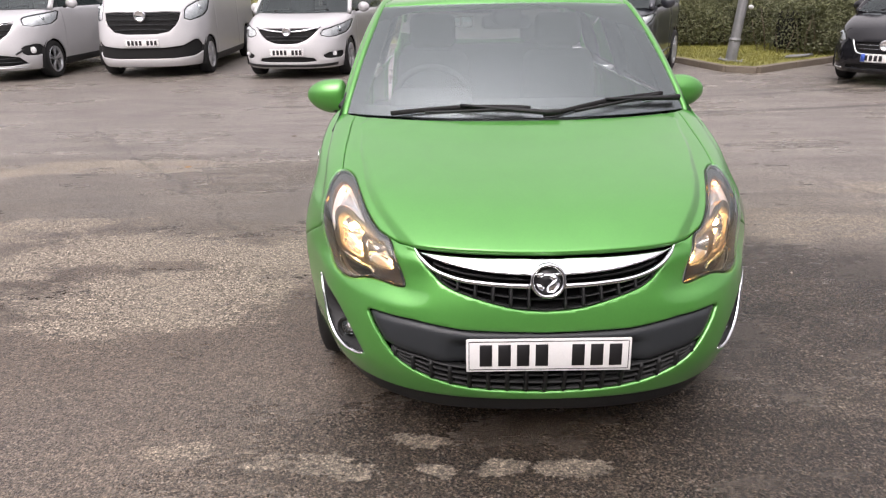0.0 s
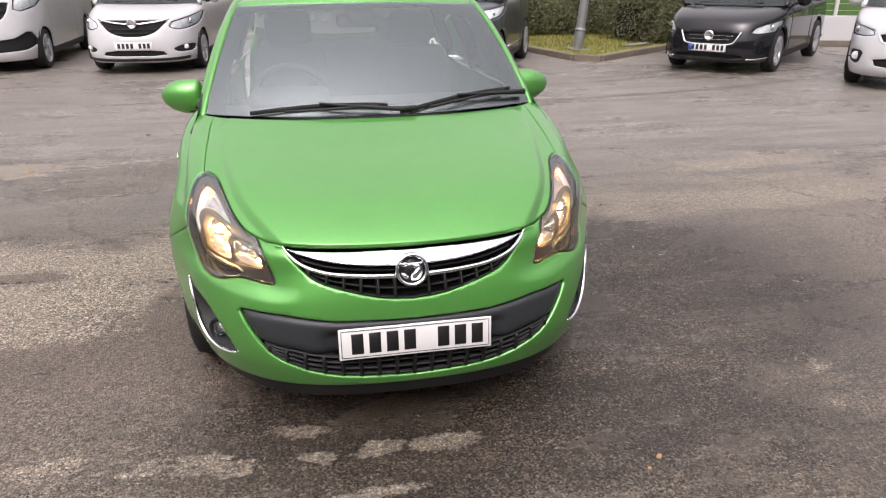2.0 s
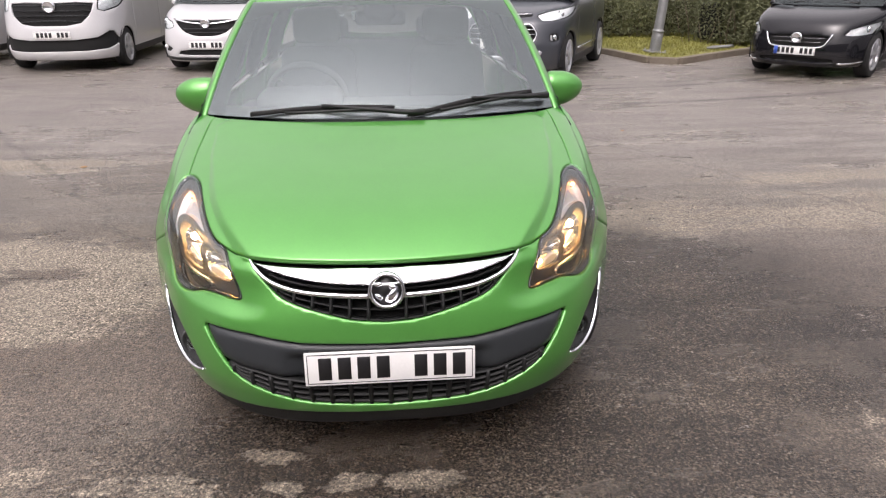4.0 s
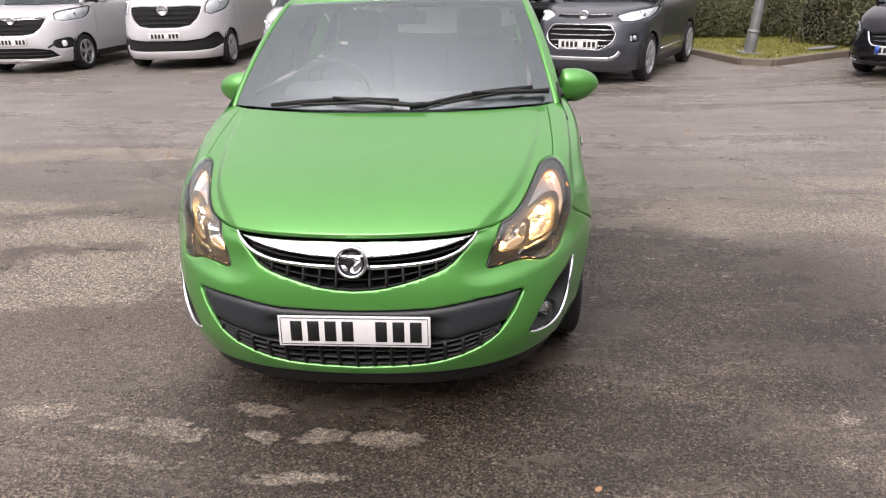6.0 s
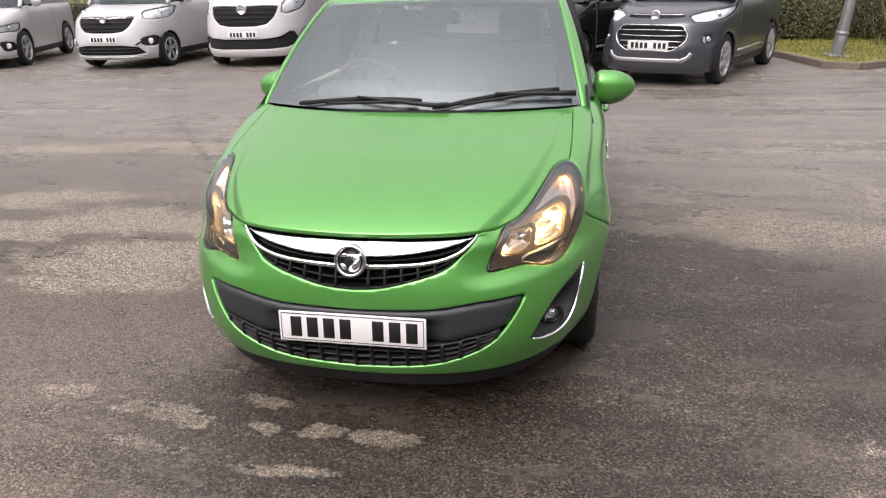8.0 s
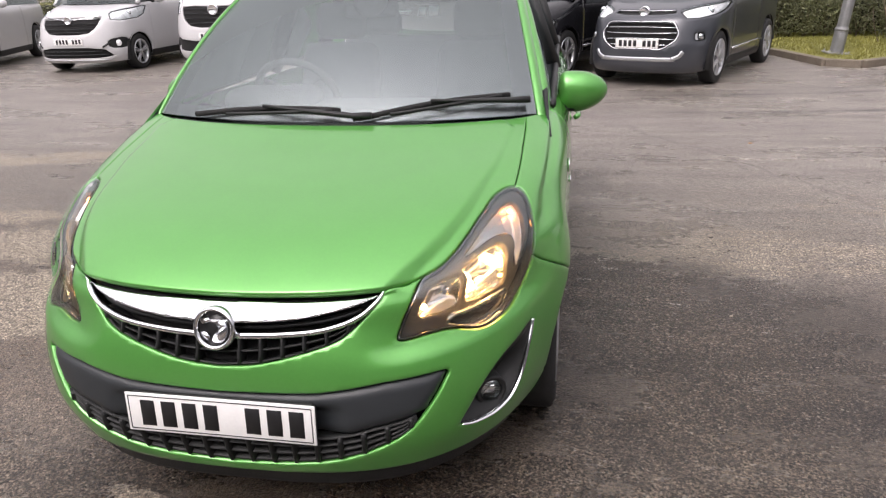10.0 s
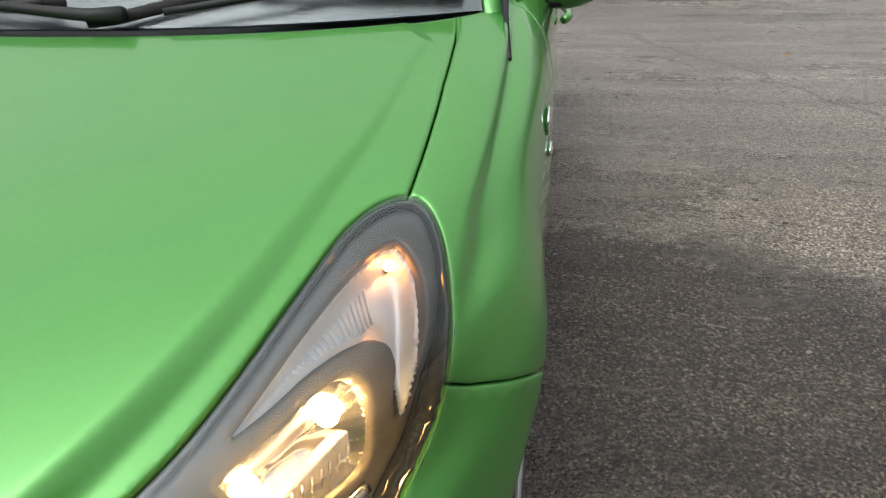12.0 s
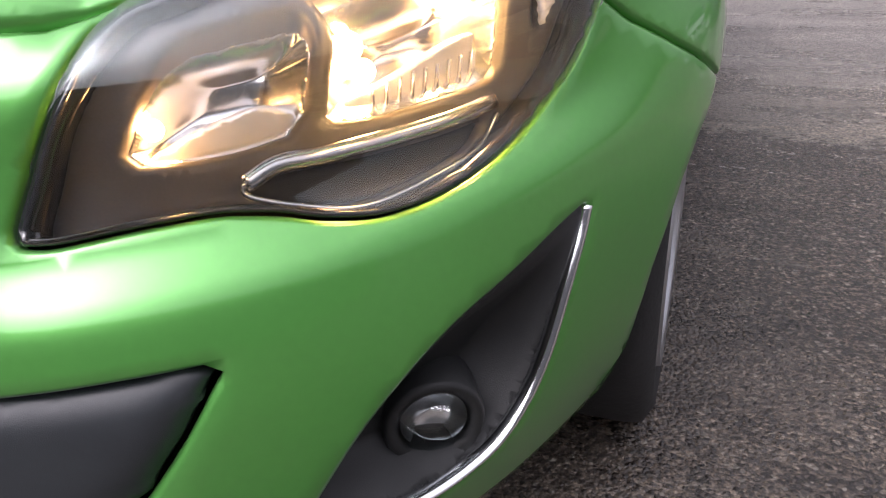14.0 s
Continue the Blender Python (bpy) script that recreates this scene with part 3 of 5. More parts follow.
# unseen plain wall added behind the camera to darken the front of the car
BACK_GREY = mat("back_wall_grey", (0.13, 0.135, 0.14), 0.5, noise_scale=1.5, vary=0.15)
back = new("unseen_back_wall")
tagged(back, "unseen plain grey wall added to cut light on the car front", "wall", kind="structure")
part("wall_body", box_bm(44, 0.4, 5.4, pose(0, -4.5, 2.7), 0.02), BACK_GREY, back, smooth=False)

# ---- the green hatchback ----
CAR_Y = 4.1
car = new("green_hatchback")
car.location = (0, CAR_Y, 0)
tagged(car, "bright green five-door hatchback with lit headlamps on wet tarmac", "car")
LEVELS = [
    (0.162, 0.058, 0.800, 3.1, 0.185),
    (0.232, 0.030, 0.828, 3.1, 0.245),
    (0.340, 0.000, 0.850, 3.2, 0.360),
    (0.455, 0.006, 0.858, 3.2, 0.480),
    (0.545, 0.022, 0.862, 3.05, 0.590),
    (0.630, 0.052, 0.864, 2.85, 0.690),
    (0.715, 0.092, 0.862, 2.7, 0.780),
    (0.800, 0.250, 0.853, 2.5, 0.878),
    (0.872, 0.500, 0.835, 2.4, 0.930),
    (0.932, 0.760, 0.808, 2.4, 0.966),
    (0.980, 0.950, 0.770, 2.4, 0.992),
]
front = Shell(LEVELS, 1.25, 241, 201)
CREASE = spline([(0.268, 0.603), (0.300, 0.632), (0.365, 0.677), (0.425, 0.723), (0.483, 0.771), (0.545, 0.818), (0.632, 0.893), (0.70, 0.945)], 6)


def smooth01(x):
    x = np.clip(x, 0, 1)
    return x * x * (3 - 2 * x)


def relief(uv):
    """The raised middle of the bonnet between two creases, and the shoulder line of the bumper."""
    a = np.stack([np.abs(uv[..., 0]), uv[..., 1]], -1)
    shape = a.shape[:-1]
    q = a.reshape(-1, 2)
    line = np.interp(q[:, 1], CREASE[:, 1], CREASE[:, 0])
    d = (q[:, 0] - line) * 1.3
    run = smooth01((q[:, 1] - 0.592) / 0.008)
    width = 0.046 - 0.030 * smooth01((q[:, 1] - 0.64) / 0.25)
    hood = 0.019 * (1 - 0.84 * smooth01((q[:, 1] - 0.63) / 0.28)) * (1 - np.clip(d / width + 0.5, 0, 1)) * run
    fold = 0.402 + 0.05 * np.clip(q[:, 0] - 0.28, 0, 0.2) + 0.10 * np.clip(0.26 - q[:, 0], 0, 0.3)
    out = smooth01((0.62 - q[:, 0]) / 0.12)
    shelf = -0.016 * smooth01((q[:, 0] - 0.19) / 0.09) * np.clip((q[:, 1] - fold) / 0.045, 0, 1) * (1 - smooth01((q[:, 1] - fold - 0.05) / 0.12)) * out
    flare = 0.037 * np.exp(-((q[:, 0] - 0.680) / 0.085) ** 2) * smooth01((q[:, 1] - 0.02) / 0.15) * (1 - smooth01((q[:, 1] - 0.45) / 0.25))
    line2 = np.interp(q[:, 1], [0.58, 0.623, 0.68, 0.74, 0.848, 0.95], [0.572, 0.592, 0.628, 0.686, 0.795, 0.91])
    hollow = -0.011 * smooth01((q[:, 0] - line2 + 0.022) / 0.050) * (1 - smooth01((q[:, 0] - line2 - 0.02) / 0.10)) * smooth01((q[:, 1] - 0.58) / 0.06)
    return (hood + shelf + flare + hollow).reshape(shape)


front.relief = relief
K = np.array(front.size)


def grow(poly, d):
    return grown(np.asarray(poly) * K, d) / K


LAMP = rounded([(0.264, 0.466), (0.283, 0.533), (0.302, 0.594), (0.314, 0.613), (0.340, 0.620), (0.367, 0.637), (0.398, 0.661), (0.440, 0.695), (0.486, 0.730), (0.520, 0.741),
                (0.548, 0.739), (0.570, 0.722), (0.578, 0.680), (0.573, 0.630), (0.558, 0.565), (0.537, 0.495), (0.503, 0.458), (0.471, 0.440), (0.437, 0.430), (0.410, 0.430),
                (0.388, 0.440), (0.367, 0.455), (0.344, 0.465), (0.310, 0.466), (0.279, 0.462)])
HOOD = both([(0, 0.601), (0.12, 0.602), (0.20, 0.600), (0.25, 0.599), (0.285, 0.606), (0.314, 0.6155), (0.35, 0.60), (0.45, 0.66), (0.53, 0.70), (0.555, 0.737), (0.60, 0.787), (0.66, 0.855), (0.745, 0.94), (0.80, 1.0), (0.5, 1.0), (0.25, 1.0), (0, 1.0)])
wheel_y, wheel_r = 0.87, 0.305
ARCH = np.array([front.find_side(wheel_y + 0.34 * math.cos(a), max(0.19, 0.30 + 0.34 * math.sin(a))) for a in np.linspace(-0.25, math.pi + 0.25, 26)])
ARCH = np.concatenate([ARCH, [(ARCH[-1][0], -0.02), (ARCH[0][0], -0.02)]])
FENDER = np.array([(0.545, 0.560), (0.558, 0.540), (0.579, 0.512), (0.621, 0.468), (0.68, 0.412), (0.74, 0.36), (0.74, 0.10), (1.0, 0.10), (1.0, 1.0), (0.80, 1.0), (0.72, 0.96), (0.5, 0.70)])
GRILLE = both(spline([(0, 0.408), (0.055, 0.417), (0.115, 0.445), (0.179, 0.483), (0.217, 0.533), (0.250, 0.597)], 4).tolist() + [(0.2, 0.6), (0, 0.601)])
INSERT = both(spline([(0, 0.127), (0.125, 0.140), (0.20, 0.166), (0.268, 0.217), (0.312, 0.285), (0.339, 0.352)], 4).tolist() + [(0.332, 0.361), (0.30, 0.3615), (0.24, 0.360), (0.15, 0.340), (0, 0.332)])
POD_RIM = spline([(0.358, 0.197), (0.379, 0.186), (0.405, 0.180), (0.430, 0.178), (0.462, 0.188), (0.484, 0.214), (0.501, 0.25), (0.517, 0.303), (0.528, 0.340), (0.533, 0.361)], 6)
POD = np.concatenate([POD_RIM, spline([(0.528, 0.363), (0.508, 0.357), (0.475, 0.342), (0.440, 0.325), (0.410, 0.297), (0.383, 0.260), (0.354, 0.203)], 5)])
def edge_depth(poly, full, width):
    """How deep a bowl lies: 0 at its outline, full from width inwards."""
    p = dense(np.asarray(poly) * K, 0.004)

    def f(q):
        d = np.min(np.linalg.norm((q * K)[:, None] - p[None], axis=2), axis=1)
        return -full * np.sin(np.clip(d / width, 0, 1) * math.pi / 2)
    return f


GAP = 0.0042

hood = panel(front, "bonnet", HOOD, [grow(LAMP, GAP), grow(flip(LAMP), GAP)], GREEN, car, 0.008)
BUMPER = both([(0, 0.095), (0.2, 0.105), (0.4, 0.11), (0.6, 0.10), (0.76, 0.10), (0.79, 0.35), (0.6, 0.57), (0.5, 0.65), (0.314, 0.65), (0, 0.65)])
fender_hole = grow(FENDER, GAP)
panel(front, "front_bumper", BUMPER, [grow(LAMP, GAP), grow(flip(LAMP), GAP), grow(HOOD, GAP), fender_hole, flip(fender_hole), GRILLE, INSERT, grow(POD, 0.003), flip(grow(POD, 0.003)), ARCH, flip(ARCH)], GREEN, car, 0.018, flange=0.012)
for s in (1, -1):
    m = (lambda p: p) if s > 0 else flip
    panel(front, "front_wing", m(FENDER), [m(grow(LAMP, GAP)), grow(HOOD, GAP), m(ARCH)], GREEN, car, 0.011)
panel(front, "lower_spoiler", both([(0, 0.0), (0.3, 0.0), (0.60, 0.0), (0.72, 0.02), (0.74, 0.099), (0.4, 0.107), (0.2, 0.102), (0, 0.092)]), [], PLASTIC, car, 0.03, off=-0.012, label="black plastic lower lip of the bumper")
# dark structure behind the gaps
inner = panel(front, "inner_structure", both([(0, 0.02), (0.5, 0.05), (0.66, 0.1), (0.66, 0.5), (0.62, 0.7), (0.8, 0.93), (0.8, 0.985), (0, 0.985)]), [LAMP, flip(LAMP), POD, flip(POD)], VOID, car, 0.05, off=-0.075, flange=0)


# upper grille: backing, chrome bands, egg-crate bars, round badge
panel(front, "grille_backing", grow(GRILLE, 0.01), [], VOID, car, 0.03, off=-0.05, flange=0, label="black grille backing")
band = both(spline([(0, 0.532), (0.038, 0.537), (0.096, 0.543), (0.158, 0.556), (0.212, 0.574), (0.246, 0.5925)], 4).tolist() + [(0.2, 0.5925), (0.1, 0.5935), (0, 0.5935)])
panel(front, "chrome_band", grow(band, -0.003), [], CHROME, car, 0.005, off=0.004, flange=0.03, edge=0.003, label="broad chrome band under the bonnet edge",
      dish=lambda q: 0.014 * np.clip((0.5935 - q[:, 1]) / 0.06, 0, 1))
for s in (1, -1):
    pth = spline([(0.030, 0.498), (0.092, 0.503), (0.158, 0.514), (0.205, 0.538), (0.235, 0.572), (0.249, 0.595)], 8)
    pth[:, 0] *= s
    bar(front, pth, np.linspace(0.018, 0.010, len(pth)), 0.016, 0.0, "chrome_strip", CHROME, car, "thin chrome grille strip")
low = lambda u: float(np.interp(abs(u), [0, 0.055, 0.115, 0.179, 0.217, 0.25], [0.408, 0.417, 0.445, 0.483, 0.533, 0.597]))
high = lambda u: float(np.interp(abs(u), [0, 0.03, 0.092, 0.158, 0.205, 0.25], [0.497, 0.498, 0.503, 0.514, 0.538, 0.597]))
for i in range(-6, 7):
    u = i * 0.0325
    a, b = low(u), high(u) - 0.005
    if b - a > 0.012 and abs(u) > 0.02:
        bar(front, [(u, a + (b - a) * k) for k in np.linspace(0.08, 1.0, 5)], 0.012, 0.034, -0.016, "grille_bar", GRATE, car)
for f in (0.06, 0.5, 0.97):
    us = np.linspace(-0.205, 0.205, 41)
    bar(front, [(u, low(u) + (high(u) - 0.004 - low(u)) * f) for u in us], 0.008, 0.03, -0.022, "grille_bar", GRATE, car)
us = np.linspace(-0.215, 0.215, 41)
bar(front, [(u, (high(u) + np.interp(abs(u), [0, 0.038, 0.096, 0.158, 0.212, 0.249], [0.532, 0.537, 0.543, 0.556, 0.574, 0.598])) / 2) for u in us], 0.012, 0.02, -0.03, "grille_bar", GRATE, car)
badge_m = Matrix.Translation((0, 0.043, 0.651)) @ pose(0, 0, 0, -14)
vs, fs = lathe([(0.0435, 0.004), (0.0435, -0.006), (0.047, -0.013), (0.052, -0.014), (0.0565, -0.008), (0.0575, 0.012), (0.05, 0.03)], 48, "y")
badge = piece("badge", [badge_m @ Vector(v) for v in vs], fs, CHROME, car, "round chrome badge with a plain figure")
vs, fs = lathe([(0.0005, -0.001), (0.0445, 0.0), (0.0445, 0.006)], 40, "y")
piece("disc", [badge_m @ Vector(v) for v in vs], fs, INK, badge, "dark badge field")


def badge_shape(pts, name="figure"):
    bm = bmesh.new()
    f = bm.faces.new([bm.verts.new((x, -0.0015, z)) for x, z in rounded(pts, 1)])
    r = bmesh.ops.extrude_face_region(bm, geom=[f])
    bmesh.ops.translate(bm, verts=[v for v in r["geom"] if isinstance(v, bmesh.types.BMVert)], vec=(0, -0.005, 0))
    bmesh.ops.recalc_face_normals(bm, faces=bm.faces)
    bmesh.ops.transform(bm, matrix=badge_m, verts=bm.verts)
    part(name, bm, CHROME, badge)


badge_shape([(-0.006, -0.034), (0.014, -0.038), (0.030, -0.026), (0.038, -0.006), (0.034, 0.012), (0.022, 0.022), (0.008, 0.020), (0.002, 0.010), (0.012, 0.004), (0.010, -0.006), (-0.002, -0.016)])
badge_shape([(-0.036, 0.018), (-0.030, 0.026), (-0.012, 0.027), (-0.014, 0.014), (-0.034, 0.010)])
badge_shape([(-0.038, -0.010), (-0.022, -0.010), (-0.012, -0.022), (-0.018, -0.032), (-0.030, -0.024)])

# lower opening: satin insert, mesh grille, plate
GRID_TOP = [(0, 0.222), (0.15, 0.219), (0.19, 0.226), (0.225, 0.238), (0.265, 0.246), (0.30, 0.262)]
insert_low = both([(0, 0.226)] + [(u, v + 0.003) for u, v in GRID_TOP[1:]] + [(0.320, 0.305), (0.336, 0.352), (0.329, 0.358), (0.30, 0.3585), (0.24, 0.357), (0.15, 0.337), (0, 0.329)])
panel(front, "bumper_insert", insert_low, [], PLASTIC2, car, 0.016, off=-0.012, flange=0.04, edge=0.010, label="dark grey satin plastic bumper insert",
      dish=lambda q, e=edge_depth(insert_low, -0.012, 0.035): e(q) - 0.03 * smooth01((0.19 - np.abs(q[:, 0])) / 0.05) * smooth01((0.31 - q[:, 1]) / 0.03))
panel(front, "grille_backing", grow(INSERT, 0.008), [], VOID, car, 0.03, off=-0.06, flange=0, label="black grille backing")
lower = lambda u: float(np.interp(abs(u), [0, 0.125, 0.20, 0.268, 0.309], [0.127, 0.140, 0.166, 0.217, 0.285]))
upper = lambda u: float(np.interp(abs(u), [p[0] for p in GRID_TOP], [p[1] for p in GRID_TOP]))
for i in range(-8, 9):
    u = i * 0.0345
    a, b = lower(u), upper(u)
    if b - a > 0.01:
        bar(front, [(u, a + (b - a) * k) for k in np.linspace(0.08, 1.0, 5)], 0.016, 0.034, -0.018, "grille_bar", GRATE, car)
for f in (0.10, 0.40, 0.70, 0.98):
    us = np.linspace(-0.285, 0.285, 57)
    bar(front, [(u, lower(u) + (upper(u) - lower(u)) * f) for u in us if upper(u) > lower(u)], 0.009, 0.03, -0.022, "grille_bar", GRATE, car)
number_plate(car, Matrix.Translation((0.003, -0.012, 0.421)) @ pose(0, 0, 0, -4))
part("plate_holder", box_bm(0.50, 0.03, 0.10, pose(0.003, 0.012, 0.421, -4), 0.006), PLASTIC, car, "black plate holder")

# fog lamp pods
for s in (1, -1):
    m = (lambda p: np.asarray(p, float)) if s > 0 else flip
    mid = np.array([s * 0.45, 0.27])
    pod = panel(front, "fog_lamp_pod", m(grow(POD, 0.0034)), [], PLASTIC, car, 0.006, off=-0.005, flange=0.05, label="black fog lamp pod",
                dish=lambda q, e=edge_depth(m(POD), 0.06, 0.045): e(q) * smooth01((0.36 - q[:, 1]) / 0.12))
    fm = Matrix.Translation(front.at(np.array([[s * 0.438, 0.216]]), -0.036)[0]) @ pose(0, 0, 0, 0, 0, s * 34)
    vs, fs = lathe([(0.030, 0.03), (0.034, 0.0), (0.043, -0.004), (0.047, 0.002), (0.049, 0.05)], 32, "y")
    fog = piece("fog_lamp", [fm @ Vector(v) for v in vs], fs, PLASTIC, pod, "round fog lamp")
    vs, fs = lathe([(0.001, 0.022), (0.02, 0.018), (0.031, 0.006)], 28, "y")
    piece("reflector", [fm @ Vector(v) for v in vs], fs, REFLECTOR, fog)
    vs, fs = lathe([(0.001, -0.012), (0.012, -0.010), (0.024, -0.004), (0.033, 0.002)], 28, "y")
    piece("lens", [fm @ Vector(v) for v in vs], fs, LENS, fog)
    pth = POD_RIM * np.array([s, 1.0])
    bar(front, pth, 0.0055 + 0.006 * np.linspace(0, 1, len(pth)) ** 3, 0.016, -0.007, "chrome_trim", CHROME, car, "chrome edge of the fog lamp pod")

# headlamps
WING = rounded([(0.392, 0.633), (0.410, 0.648), (0.450, 0.678), (0.486, 0.699), (0.522, 0.711), (0.541, 0.704), (0.555, 0.667), (0.553, 0.623), (0.543, 0.575), (0.526, 0.520),
                (0.520, 0.573), (0.520, 0.605), (0.514, 0.628), (0.498, 0.644), (0.472, 0.650), (0.446, 0.648), (0.418, 0.639)], 1)
MAIN = rounded([(0.386, 0.611), (0.422, 0.623), (0.452, 0.632), (0.476, 0.632), (0.493, 0.608), (0.501, 0.568), (0.501, 0.512), (0.492, 0.499), (0.450, 0.502), (0.420, 0.503), (0.395, 0.509), (0.398, 0.530), (0.401, 0.570), (0.394, 0.597)], 1)
INNER = rounded([(0.328, 0.598), (0.360, 0.603), (0.380, 0.604), (0.387, 0.593), (0.391, 0.568), (0.385, 0.507), (0.344, 0.504), (0.303, 0.509), (0.315, 0.545)], 1)
TRAY = rounded([(0.354, 0.480), (0.370, 0.484), (0.416, 0.476), (0.458, 0.470), (0.490, 0.469), (0.478, 0.450), (0.448, 0.442), (0.408, 0.440), (0.378, 0.456), (0.356, 0.472)], 1)
LOBE = rounded([(0.308, 0.510), (0.338, 0.526), (0.366, 0.535), (0.386, 0.520), (0.383, 0.507), (0.344, 0.503), (0.314, 0.506)], 1)
APRON = rounded([(0.405, 0.520), (0.440, 0.528), (0.480, 0.545), (0.499, 0.545), (0.499, 0.512), (0.490, 0.501), (0.450, 0.503), (0.415, 0.506)], 1)


for s in (1, -1):
    m = (lambda p: np.asarray(p, float)) if s > 0 else flip
    lamp = new("headlamp")
    lamp.parent = car
    tagged(lamp, "lit headlamp with clear lens and grey bezel")
    panel(front, "lens", m(grow(LAMP, -0.001)), [], LENS, lamp, 0.014, off=0.006, flange=0, edge=0.002, label="clear lamp lens")
    panel(front, "seal", m(grow(LAMP, 0.0005)), [m(grow(LAMP, -0.007))], FRIT, lamp, 0.012, off=-0.002, flange=0.03, label="black lamp seal")
    panel(front, "bezel", m(grow(LAMP, -0.004)), [m(WING), m(MAIN), m(INNER), m(TRAY)], BEZEL, lamp, 0.010, off=-0.014, flange=0.030, edge=0.003, label="grey lamp bezel",
          dish=lambda q: -0.02 * smooth01((0.64 - q[:, 1]) / 0.10))
    panel(front, "indicator_bowl", m(WING), [], RIBBED, lamp, 0.005, off=-0.026, flange=0, dish=edge_depth(m(WING), 0.022, 0.03), label="ribbed indicator reflector")
    panel(front, "main_bowl", m(grow(MAIN, 0.003)), [], REFLECTOR, lamp, 0.004, off=-0.042, flange=0, dish=edge_depth(m(grow(MAIN, 0.003)), 0.05, 0.075), label="low beam reflector")
    panel(front, "inner_bowl", m(grow(INNER, 0.003)), [], REFLECTOR, lamp, 0.004, off=-0.042, flange=0, dish=edge_depth(m(grow(INNER, 0.003)), 0.035, 0.05), label="inner reflector")
    panel(front, "tray", m(grow(TRAY, 0.002)), [], PLASTIC, lamp, 0.010, off=-0.045, flange=0, label="dark tray below the reflector")
    panel(front, "inner_lobe", m(LOBE), [], RIBBED, lamp, 0.006, off=-0.050, flange=0.012, edge=0.004, label="ribbed lobe below the inner reflector")
    panel(front, "apron", m(APRON), [], RIBBED, lamp, 0.006, off=-0.060, flange=0.012, edge=0.004, label="ribbed apron below the low beam")
    for i in range(9):
        a = np.array([0.425 + 0.008 * i, 0.506 - 0.001 * i])
        bar(front, m(np.array([a, a + (0.0, 0.010), a + (0.001, 0.020 + 0.001 * i)])), 0.0022, 0.004, -0.056, "rib", REFLECTOR, lamp)
    for i in range(24):
        k = i / 23
        a = np.array([0.405 + 0.10 * k, 0.640 + 0.060 * k - 0.012 * k * k])
        b = np.array([0.425 + 0.085 * k, 0.641 + 0.012 * k])
        bar(front, m(np.array([a, (a + b) / 2, b])), 0.0022, 0.004, -0.040, "rib", RIBBED, lamp)
    pth = m(spline([(0.355, 0.481), (0.370, 0.490), (0.390, 0.488), (0.416, 0.486), (0.458, 0.482), (0.492, 0.482)], 6))
    bar(front, pth, 0.014, 0.010, -0.030, "light_strip", REFLECTOR, lamp, "bright strip under the low beam")
    pth = m(spline([(0.354, 0.482), (0.356, 0.472), (0.378, 0.455), (0.408, 0.438), (0.448, 0.441), (0.478, 0.449), (0.492, 0.470)], 6))
    bar(front, pth, 0.004, 0.004, -0.026, "tray_edge", CHROME, lamp)
    # bulbs; the last, innermost ball glows in place of a reflected streak
    for uv, off, r, mt, nm in (((0.474, 0.600), -0.066, 0.013, BULB, "low_beam_bulb"), ((0.530, 0.692), -0.030, 0.007, AMBER, "indicator_bulb"), ((0.412, 0.580), -0.066, 0.012, SIDEGLOW, "side_lamp_glow"), ((0.424, 0.540), -0.070, 0.010, SIDEGLOW, "side_lamp_glow"), ((0.318, 0.530), -0.044, 0.008, SIDEGLOW, "side_lamp_glow")):
        c = front.at(np.array([[s * uv[0], uv[1]]]), off)[0]
        part(nm, ball_bm(r, r, r, Matrix.Translation(c), 16), mt, lamp, "glowing ball in the headlamp")
        n0 = front.normal(np.array([s * uv[0]]), np.array([uv[1]]))[0]
        vs, fs = tube([c - n0 * 0.03, c - n0 * 0.006], r * 0.7, 10)
        piece("bulb_holder", vs, fs, CHROME, lamp)

